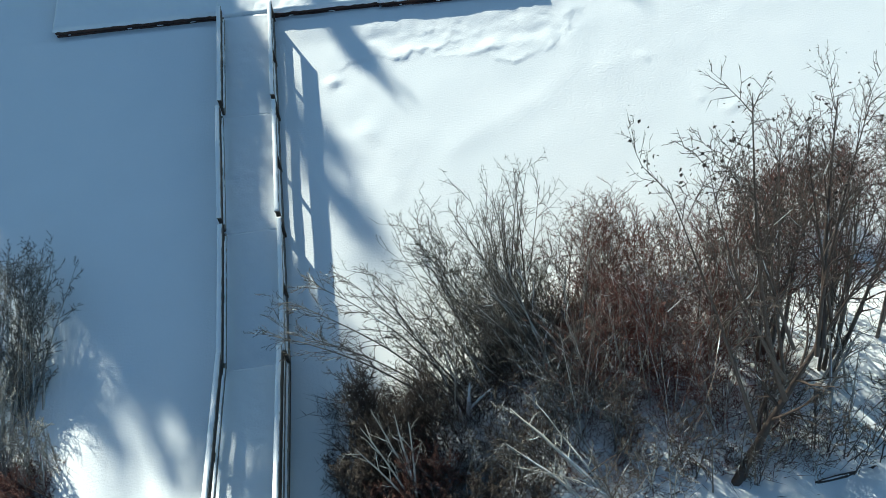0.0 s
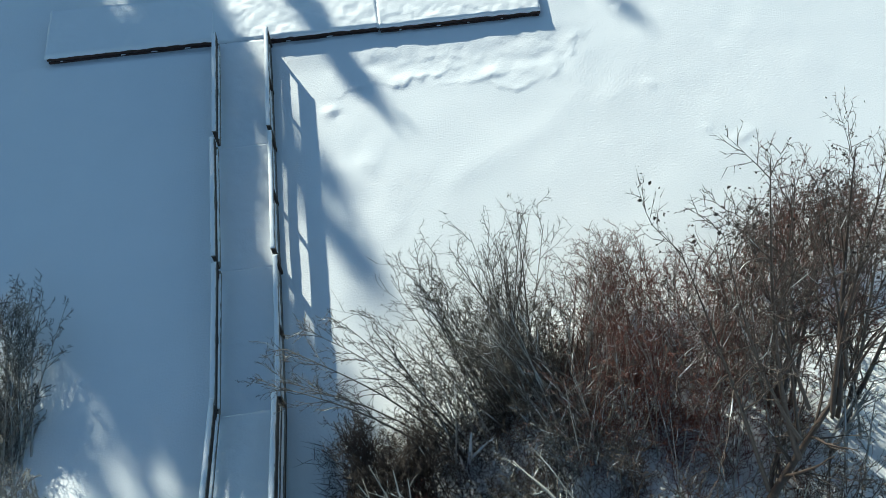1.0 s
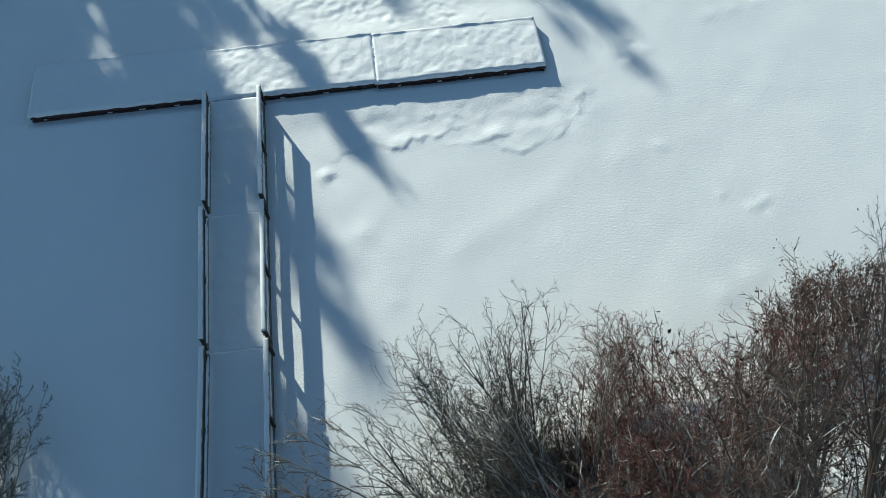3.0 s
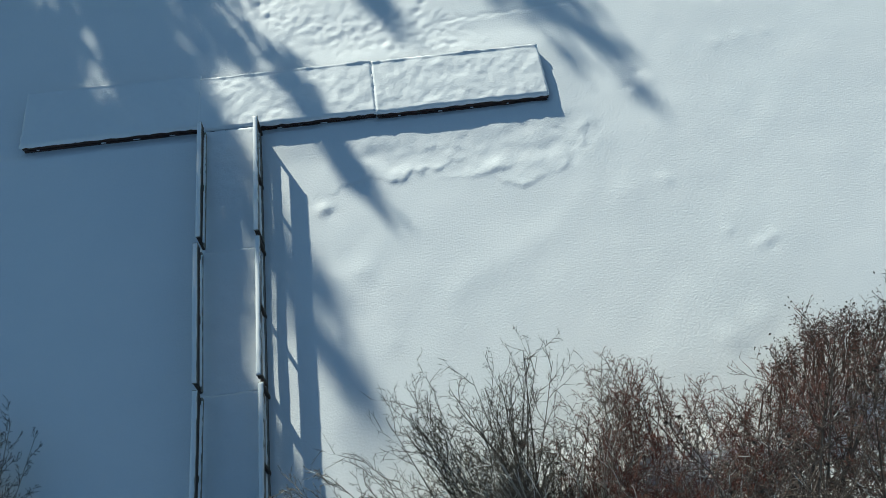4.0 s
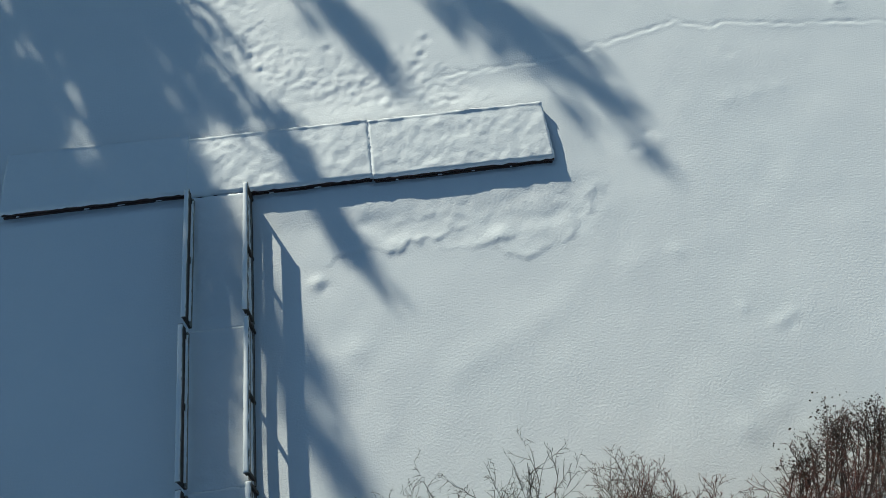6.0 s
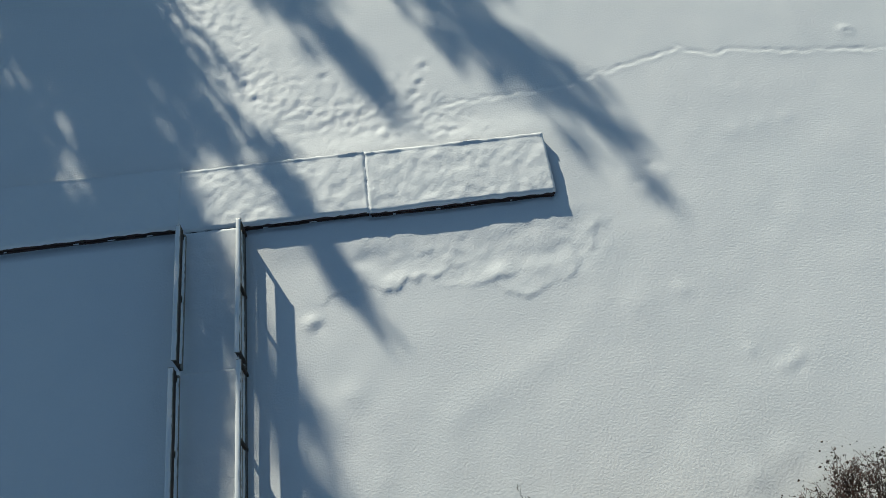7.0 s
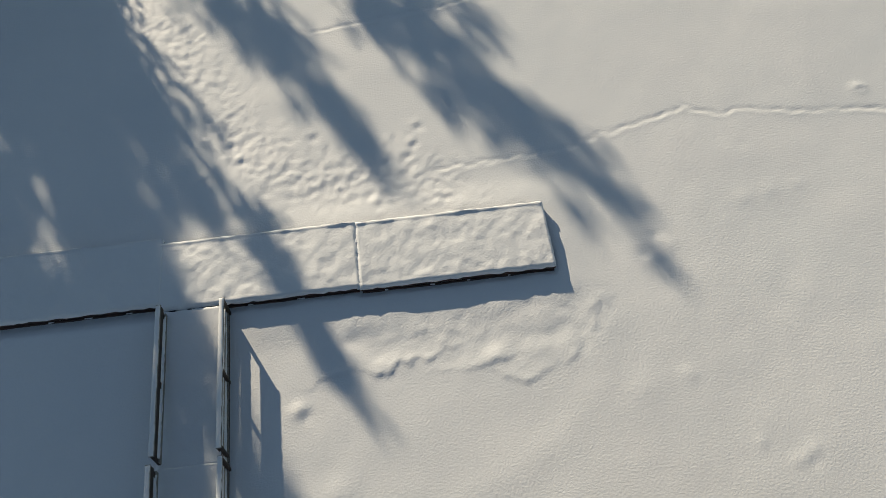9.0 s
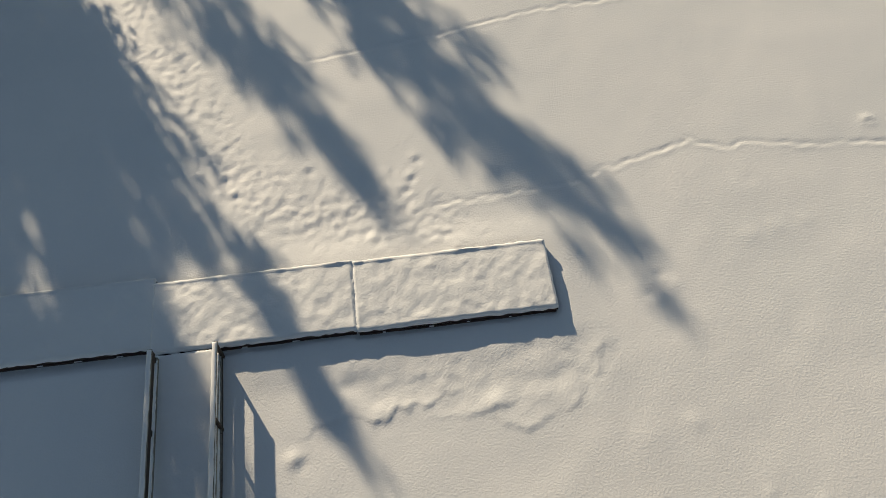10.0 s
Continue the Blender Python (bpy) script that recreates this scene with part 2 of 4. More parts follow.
def near_height(x, y):
    z = ground_height(x, y)
    lake = smooth(y, 9.5, 11.5)
    # crust ripples
    z = z + 0.0012 * value_noise(x * 5.1, y * 4.4, 10) + 0.0012 * value_noise(x * 9.7, y * 8.9, 11)
    # drift along the landing stage, and the rolls of snow in front of it
    z = z + 0.075 * smooth(y, 22.9, 24.2) * (1 - 0.9 * smooth(y, 24.36, 24.52) * smooth(x, 6.85, 6.6) * smooth(y, 26.5, 26.0)) * smooth(y, 28.4, 27.2) * smooth(x, -12, -10) * smooth(x, 8.4, 6.9) + 0.075 * smooth(x, -4, -7) * smooth(x, -13, -11.3) * smooth(y, 22.9, 24.4) * smooth(y, 24.75, 24.5)
    z = z + 0.07 * np.exp(-(((y - 24.5) / 0.09) ** 2)) * smooth(x, -3.4, -2.6) * smooth(x, 6.7, 6.2) * value_noise(x * 2.3, x * 0, 26).clip(0)
    wx, wy = x + 0.09 * value_noise(x * 2.9, y * 2.9, 27), y + 0.13 * value_noise(x * 3.1, y * 2.3, 28) + 0.05 * value_noise(x * 7.0, y * 6.0, 29)
    for n, line in enumerate(CRESTS):
        u = beside(wx, wy, line)
        crest = np.where(u > 0, np.exp(-np.abs(u) / 0.4), np.exp(-((u / 0.11) ** 2)))
        z = z + (0.06, 0.042, 0.04, 0.03, 0.015)[n] * crest * (0.7 + 0.5 * value_noise(x * 2.1, y * 2.1, 12 + n)).clip(0.1)
    band = smooth(y, 21.2, 22.2) * smooth(y, 24.2, 23.4) * smooth(x, -1, 0.6) * smooth(x, 8.6, 7.2)
    z = z + band * (0.022 * value_noise(x * 1.6, y * 2.0, 13) + 0.009 * value_noise(x * 3.7, y * 3.7, 14))
    curl = along(x, y, [(7.8, 22.8), (7.4, 20.9), (6.0, 19.4), (4.2, 18.5), (2.6, 17.6)])
    z = z + 0.016 * np.exp(-((curl / 0.5) ** 2))
    curl = along(x, y, [(-0.2, 18.6), (0.4, 17.4), (0.2, 16.2)])
    z = z + 0.04 * np.exp(-((curl / 0.45) ** 2)) * (0.7 + 0.5 * value_noise(x * 1.5, y * 1.5, 15))
    for cx, cy, r, h in ((-1.28, 21.05, 0.24, 0.06), (-1.1, 20.88, 0.2, -0.025), (12.55, 18.15, 0.18, 0.022), (12.25, 17.95, 0.18, 0.022), (11.95, 17.85, 0.18, 0.02), (12.4, 17.75, 0.15, -0.015), (11.2, 18.5, 0.15, 0.02), (10.4, 25.0, 0.25, 0.02), (10.0, 25.4, 0.16, -0.03), (18.58, 30.36, 0.22, 0.06), (18.6, 30.3, 0.1, -0.06), (9.8, 20.7, 0.3, 0.025), (13.2, 26.4, 0.3, 0.015), (14.1, 26.6, 0.3, 0.015), (11.2, 15.4, 0.45, 0.03), (11.9, 14.6, 0.45, 0.03), (10.2, 14.9, 0.4, 0.03), (9.6, 24.75, 0.2, -0.03), (9.65, 24.5, 0.25, 0.025), (-6.67, 23.2, 0.3, -0.02), (-6.9, 21.5, 0.3, -0.025), (-7.5, 22.5, 0.35, -0.02), (-8.4, 20.8, 0.3, -0.02), (-8.9, 17.5, 0.4, -0.02), (13.8, 28.5, 0.2, -0.012), (15.1, 26.7, 0.25, 0.015), (8.4, 20.4, 0.5, 0.02)):
        z = z + lump_at(x, y, cx, cy, r, h)
    # prints
    rng = np.random.default_rng(4)
    trod = np.zeros(x.shape)
    for cx, cy in ((3.64, 27.73), (-0.43, 30.79), (3.15, 30.78), (1.61, 27.68), (-0.98, 29.07), (-4.13, 29.4), (-3.21, 30.82), (-2.83, 30.04), (1.2, 28.1), (2.7, 29.6), (2.9, 30.0)):
        z = z + lump_at(x, y, cx, cy, 0.15, -0.034) + lump_at(x, y, cx - 0.1, cy + 0.2, 0.2, 0.02)
    for line, wide, many, deep in ((TRODDEN, 0.8, 520, 0.015), (TRODDEN[5:], 1.2, 420, 0.014), ([(2.0, 30.5), (3.2, 29.0), (4.0, 27.6)], 0.5, 40, 0.018)):
        seg = np.array(line)
        at = np.r_[0, np.hypot(*np.diff(seg, axis=0).T).cumsum()]
        for s in rng.uniform(0, at[-1], many):
            cx, cy = np.interp(s, at, seg[:, 0]) + rng.normal(0, wide * 0.5), np.interp(s, at, seg[:, 1]) + rng.normal(0, wide * 0.5)
            near = (abs(x - cx) < 0.8) & (abs(y - cy) < 0.8)
            h, r, turn = deep * rng.uniform(0.25, 1.3), rng.uniform(0.07, 0.16), rng.uniform(0, 3.14)
            dx, dy = x[near] - cx, y[near] - cy
            u, v = dx * math.cos(turn) + dy * math.sin(turn), dy * math.cos(turn) - dx * math.sin(turn)
            trod[near] += h * (0.8 * np.exp(-((u / (r * 1.9)) ** 2) - ((v - r * 1.1) / r) ** 2) - np.exp(-((u / (r * 1.7)) ** 2) - (v / r) ** 2))
    z = z + 0.018 * np.tanh(trod / 0.021)
    worn = np.exp(-((along(x, y, TRODDEN) / 1.3) ** 2))
    z = z + worn * (0.011 * value_noise(x * 3.1, y * 3.3, 21) + 0.008 * value_noise(x * 6.3, y * 6.1, 22))
    for line, deep in ((TRACK, 0.027), (FAR_TRACK, 0.03)):
        seg = np.array(line)
        at = np.r_[0, np.hypot(*np.diff(seg, axis=0).T).cumsum()]
        z = z - 0.18 * deep * np.exp(-((along(x, y + 0.05 * value_noise(x * 1.7, y * 1.7, 17), line) / 0.09) ** 2))
        step = 0.0
        left = 1
        while step < at[-1]:
            cx, cy = np.interp(step, at, seg[:, 0]), np.interp(step, at, seg[:, 1])
            tx, ty = np.interp(step + 0.2, at, seg[:, 0]) - cx, np.interp(step + 0.2, at, seg[:, 1]) - cy
            long = math.hypot(tx, ty) + 1e-9
            tx, ty = tx / long, ty / long
            off = left * rng.uniform(0.0, 0.09)
            cx, cy = cx - ty * off, cy + tx * off
            near = (abs(x - cx) < 0.7) & (abs(y - cy) < 0.7)
            dx, dy = x[near] - cx, y[near] - cy
            u, v = dx * tx + dy * ty, dy * tx - dx * ty
            h = deep * rng.uniform(0.55, 1.15)
            z[near] += h * (0.45 * np.exp(-((u / 0.24) ** 2) - ((v + 0.14) / 0.08) ** 2) - np.exp(-((u / 0.2) ** 2) - (v / 0.06) ** 2))
            step += rng.uniform(0.2, 0.6)
            left = -left
    return z


def sheet():
    """One sheet of snow: fine where the camera passes, coarse out to the horizon."""
    def graded(lo, fine, close, hi, step, wide, reach):
        mid = np.r_[np.arange(lo, fine, wide), np.arange(fine, close, step), np.arange(close, hi, wide)]
        out, d, e = [], wide, 0.0
        while e < reach:
            d *= 1.35
            e += d
            out.append(e)
        out = np.array(out)
        return np.r_[lo - out[::-1], mid, hi + out]
    gx, gy = np.meshgrid(graded(-15.0, -9.0, 14.0, 23.0, 0.075, 0.12, 900.0), graded(3.0, 20.0, 37.5, 43.0, 0.075, 0.12, 900.0))
    z = near_height(gx, gy)
    idx = np.arange(gx.size).reshape(gx.shape)
    faces = np.stack([idx[:-1, :-1], idx[:-1, 1:], idx[1:, 1:], idx[1:, :-1]], -1).reshape(-1, 4)
    return mesh_from("ground", np.stack([gx, gy, z], -1).reshape(-1, 3), faces, SNOW)


ground = tagged(new("ground", sheet()), "snow-covered frozen lake with footprints and a low bank", "snow", kind="structure")


def ground_z(x, y):
    return float(ground_height(np.array([float(x)]), np.array([float(y)]))[0])


# ---- landing stage: three pontoons across the end ----
def pontoon(length, width, label, seed, flanks):
    """A pontoon with its near left corner at the origin."""
    ob = thing("pontoon", label, "dock", "pontoons of the landing stage")
    part("hull", beam("hull", 0.06, length - 0.06, 0.06, width - 0.06, -0.32, 0.13, FLOAT_GREY, 0.03), ob)
    part("front_fascia", beam("front_fascia", 0.0, length, 0.0, 0.045, 0.085, 0.24, DARK_WOOD, 0.008, 24, 0.006, seed), ob, "dark timber edge board")
    part("back_fascia", beam("back_fascia", 0.0, length, width - 0.045, width, 0.085, 0.24, DARK_WOOD, 0.008, 24, 0.006, seed + 3), ob)
    for x in (0.0, length - 0.045):
        part("end_fascia", beam("end_fascia", x, x + 0.045, 0.05, width - 0.05, 0.085, 0.24, DARK_WOOD, 0.008, 8, 0.005, seed + 5), ob)
    part("fender_beam", beam("fender_beam", 0.03, length - 0.03, -0.035, 0.02, -0.02, 0.075, DARK_WOOD, 0.012, 20, 0.012, seed + 7), ob)
    n = int(length / 0.145)
    plank = beam("plank", 0.0, 0.135, 0.0, width, 0.243, 0.27, BROWN_WOOD, 0.004)
    for i in range(n):
        part("plank", plank, ob, at=pose(i * length / n + 0.004, 0, 0))
    part("snow_cover", snow_slab("snow_cover", -0.01, length + (0.0 if flanks[1] else 0.01), -0.02, width + 0.01, 0.272, 0.12, SNOW_DECK, 0.05, 0.017, 0.045, 0.035, seed, 0.09 if flanks == (False, True) else 0.02, flanks=flanks), ob, "lumpy snow lying on the deck")
    return ob


for n, (x, seed) in enumerate(((-11.2, 31), (-5.23, 47), (0.74, 59))):
    p = pontoon(5.95, 2.32, ("snow-covered pontoon at the shaded end of the landing stage", "snow-covered pontoon where the walkway meets the landing stage", "snow-covered pontoon at the sunny free end of the landing stage")[n], seed, ((True, False), (False, True), (True, True))[n])
    rng = np.random.default_rng(seed)
    for at in rng.uniform(0.1, 5.4, 4):
        long = rng.uniform(0.06, 0.22)
        part("snow_clump", snow_slab("snow_clump", at, at + long, -0.042, -0.022, 0.08, rng.uniform(0.01, 0.025), SNOW_THIN, 0.03, 0.004, 0, 0.01, seed), p)
    if n == 2:
        for i in range(8):
            y = 0.04 + i * 0.29 + rng.uniform(-0.05, 0.05)
            part("snow_bridge", snow_slab("snow_bridge", -0.1, 0.06, y, y + rng.uniform(0.1, 0.27), 0.25, 0.115, SNOW_DECK, 0.03, 0.006, 0, 0.01, seed + i), p)
    p.matrix_basis = pose(x, (24.82, 24.63, 24.58)[n], 0.0)


# ---- walkway ----
def walkway_deck(length, width, label, seed, thick=0.075):
    ob = thing("walkway_section", label, "walkway", "walkway sections")
    for x in (0.0, width - 0.07):
        part("side_beam", beam("side_beam", x, x + 0.07, 0.0, length, 0.04, 0.23, BROWN_WOOD, 0.008, 12, 0.004, seed), ob)
    for y in (0.25, length / 2, length - 0.4):
        part("float", beam("float", 0.12, width - 0.12, y - 0.2, y + 0.35, -0.3, 0.18, FLOAT_GREY, 0.04), ob)
    n = int(length / 0.145)
    plank = beam("plank", 0.0, width, 0.0, 0.135, 0.232, 0.258, GREY_WOOD, 0.004)
    for i in range(n):
        part("plank", plank, ob, at=pose(0, i * length / n + 0.004, 0))
    part("snow_cover", snow_slab("snow_cover", -0.02, width - 0.05, -0.01, length + 0.01, 0.26, thick, SNOW_DECK, 0.06, 0.016, 0.0, 0.05, seed, ends=(False, False)), ob, "smooth snow lying on the walkway")
    return ob


def railing(length, side, label, seed, snow=0.03, low=()):
    """Posts under a flat cap, with two boards on the walkway's side of them (1: towards +x)."""
    ob = thing("railing", label, "railing", "railings along the walkway")
    for y in (0.07, length * 0.5, length - 0.07):
        part("post", beam("post", -side * 0.02 - 0.045, -side * 0.02 + 0.045, y - 0.045, y + 0.045, -0.12, 0.93, BROWN_WOOD, 0.008), ob)
    inner = side * 0.046
    part("upper_board", beam("upper_board", inner - 0.016, inner + 0.016, 0.01, length - 0.01, 0.66, 0.925, BROWN_WOOD, 0.005, 10, 0.004, seed), ob)
    part("middle_board", beam("middle_board", inner - 0.02, inner + 0.02, 0.01, length - 0.01, 0.27, 0.445, GREY_WOOD, 0.005, 10, 0.004, seed + 2), ob)
    for z in low:
        part("lower_board", beam("lower_board", inner - 0.016, inner + 0.016, 0.01, length - 0.01, z, z + 0.145, BROWN_WOOD, 0.005, 10, 0.004, seed + 3), ob)
    cap = part("cap_rail", beam("cap_rail", -0.075, 0.075, 0.0, length, 0.935, 0.975, GREY_WOOD, 0.006, 10, 0.004, seed + 4), ob)
    part("cap_snow", snow_slab("cap_snow", -0.068, 0.05, 0.02, length - 0.03, 0.978, snow, SNOW_THIN, 0.04, 0.006, 0, 0.008, seed + 6), cap, "thin snow along the cap rail")
    part("board_snow", snow_slab("board_snow", inner - 0.018, inner + 0.018, 0.12, length - 0.12, 0.446, 0.016, SNOW_THIN, 0.05, 0.004, 0, 0.005, seed + 7), ob, "narrow strip of snow on the middle board")
    return ob


DECK_X = -5.13
RAIL_L, RAIL_R = -5.03, -3.28
SECTIONS = ((19.86, 4.62), (15.1, 4.66), (10.4, 4.6))
for n, (y, length) in enumerate(SECTIONS):
    w = walkway_deck(length + 0.08, 1.91, "snow-covered wooden walkway section lying on the ice", 70 + n)
    w.matrix_basis = pose(DECK_X, y - 0.04, -0.13, 1.6 if n == 0 else 0, 0, 0)
    for x, side, skew in ((RAIL_L, 1, (0.4, 0.9, -0.3)[n]), (RAIL_R, -1, (-0.5, -0.5, -0.7)[n])):
        r = railing(length - 0.1, side, "weathered grey wooden railing with snow on its cap", 80 + 10 * (side < 0) + n)
        r.matrix_basis = pose(x, y + 0.05, 0.03, 0, 0, skew)

# the gangway climbs to the bank
tilt = Matrix.Translation((DECK_X, 10.3, -0.05)) @ pose(0, 0, 0, -17, 0, 0) @ Matrix.Translation((0, -6.0, 0))
w = walkway_deck(6.0, 1.91, "snow-covered wooden gangway climbing to the bank", 77)
w.matrix_basis = tilt
for n, x in enumerate((RAIL_L - DECK_X, RAIL_R - DECK_X - 0.09)):
    r = railing(6.0, 1, "brown wooden gangway railing capped with snow", 100 + n, 0.05, (0.5, 0.08, -0.1) if n else ())
    r.matrix_basis = tilt @ Matrix.Translation((x, 0, 0.17))


# ---- woody plants ----
def unit(a):
    return a / np.maximum(np.linalg.norm(a, axis=-1, keepdims=True), 1e-9)


def grow(rng, start, way, length, r0, n, wander, lift, taper=0.84):
    """Bending shoots from places and ways: (shoots, n, 3) places and (shoots, n) radii."""
    start, way = np.asarray(start, float), unit(np.asarray(way, float))
    count = len(start)
    length, r0 = np.broadcast_to(length, count), np.broadcast_to(r0, count)
    places = [start]
    drift = rng.normal(0, wander * 0.5, (count, 3))
    for _ in range(n - 1):
        way = unit(way + rng.normal(0, wander, (count, 3)) + drift * 0.4 + np.array([0, 0, 1.0]) * lift)
        places.append(places[-1] + way * (length / (n - 1))[:, None])
    s = np.linspace(0, 1, n)
    return np.stack(places, 1), r0[:, None] * (1 - taper * s)[None]


def sprout(rng, shoots, count, lo, hi, angle, ratio, n, wander, lift, thin=0.6, least=0.0035, top=0.45):
    places, radii = shoots
    many, pts = places.shape[:2]
    t = (lo + (hi - lo) * (np.arange(count)[None] + rng.uniform(0, 1, (many, count))) / count).clip(0, 0.999) * (pts - 1)
    i = t.astype(int)
    f = (t - i)[..., None]
    row = np.arange(many)[:, None]
    at = places[row, i] * (1 - f) + places[row, i + 1] * f
    tang = unit(places[row, i + 1] - places[row, i])
    side = unit(np.cross(tang, rng.normal(0, 1, tang.shape)))
    a = np.radians(rng.normal(angle, angle * 0.42, t.shape))[..., None]
    way = tang * np.cos(a) + side * np.sin(a)
    span = np.linalg.norm(np.diff(places, axis=1), axis=-1).sum(1)[:, None]
    length = span * ratio * (1 - top * t / (pts - 1)) * rng.uniform(0.5, 1.25, t.shape)
    r = np.maximum((radii[row, i] * (1 - f[..., 0]) + radii[row, i + 1] * f[..., 0]) * thin, least)
    return grow(rng, at.reshape(-1, 3), way.reshape(-1, 3), length.ravel(), r.ravel(), n, wander, lift)


def tubes(name, shoots_list, sides, mat):
    verts, faces, base = [], [], 0
    for places, radii in shoots_list:
        many, n = places.shape[:2]
        tang = np.gradient(places, axis=1)
        ref = np.where(abs(unit(tang)[..., 2:3]) > 0.9, np.array([1.0, 0, 0]), np.array([0, 0, 1.0]))
        a = unit(np.cross(tang, ref))
        b = unit(np.cross(tang, a))
        ang = np.arange(sides) * 2 * np.pi / sides
        ring = places[:, :, None] + radii[..., None, None] * (a[:, :, None] * np.cos(ang)[:, None] + b[:, :, None] * np.sin(ang)[:, None])
        idx = base + np.arange(many * n * sides).reshape(many, n, sides)
        nxt = np.roll(idx, -1, axis=2)
        faces.append(np.stack([idx[:, :-1], nxt[:, :-1], nxt[:, 1:], idx[:, 1:]], -1).reshape(-1, 4))
        verts.append(ring.reshape(-1, 3))
        base += many * n * sides
    return mesh_from(name, np.concatenate(verts), np.concatenate(faces), mat)


def reach(rng, start, tips, sag, r0, n, wander, taper=0.86):
    """Bowed shoots from start to tip; sag: how far the middle stands above the straight line, as a share of its length."""
    start, tips = np.asarray(start, float), np.asarray(tips, float)
    many = len(tips)
    span = np.linalg.norm(tips - start, axis=1)
    mid = (start + tips) / 2
    mid[:, 2] += 2 * np.broadcast_to(sag, many) * span
    s = np.linspace(0, 1, n)[None, :, None]
    places = start[:, None] * (1 - s) ** 2 + 2 * mid[:, None] * s * (1 - s) + tips[:, None] * s**2
    walk_off = np.cumsum(np.cumsum(rng.normal(0, wander, (many, n, 3)), axis=1), axis=1) * (span / n)[:, None, None] * 0.35
    walk_off -= walk_off[:, :1]
    places = places + walk_off - walk_off[:, -1:] * s
    return places, np.broadcast_to(r0, many)[:, None] * (1 - taper * s[0, :, 0])[None]


def spikes(name, shoots, mat):
    """Fine twigs that run out to a point."""
    places, radii = shoots
    many = len(places)
    tang = unit(places[:, -1] - places[:, 0])
    a = unit(np.cross(tang, np.where(abs(tang[:, 2:3]) > 0.9, np.array([1.0, 0, 0]), np.array([0, 0, 1.0]))))
    b = np.cross(tang, a)
    ring = [places[:, 0] + radii[:, :1] * (a * math.cos(w) + b * math.sin(w)) for w in (0.0, 2.094, 4.189)]
    f = np.array([(0, 1, 3), (1, 2, 3), (2, 0, 3)])
    faces = f[None] + 4 * np.arange(many)[:, None, None]
    return mesh_from(name, np.stack(ring + [places[:, -1]], 1).reshape(-1, 3), faces.reshape(-1, 3), mat)


def leaves(name, places, size, mat, rng):
    """Small withered leaves, folded along the middle and curled."""
    many = len(places)
    a = unit(rng.normal(0, 1, (many, 3)) - np.array([0, 0, 0.7]))
    b = unit(np.cross(a, rng.normal(0, 1, (many, 3))))
    c = np.cross(a, b)
    s = size * rng.uniform(0.5, 1.35, (many, 1))
    rows = [places, places + s * (0.5 * a + 0.42 * b + 0.2 * c), places + s * (1.1 * a + 0.1 * c), places + s * (0.5 * a - 0.42 * b + 0.25 * c), places + s * (0.55 * a - 0.08 * c)]
    f = np.array([(0, 1, 4), (1, 2, 4), (2, 3, 4), (3, 0, 4)])
    faces = f[None] + 5 * np.arange(many)[:, None, None]
    return mesh_from(name, np.stack(rows, 1).reshape(-1, 3), faces.reshape(-1, 3), mat, False)


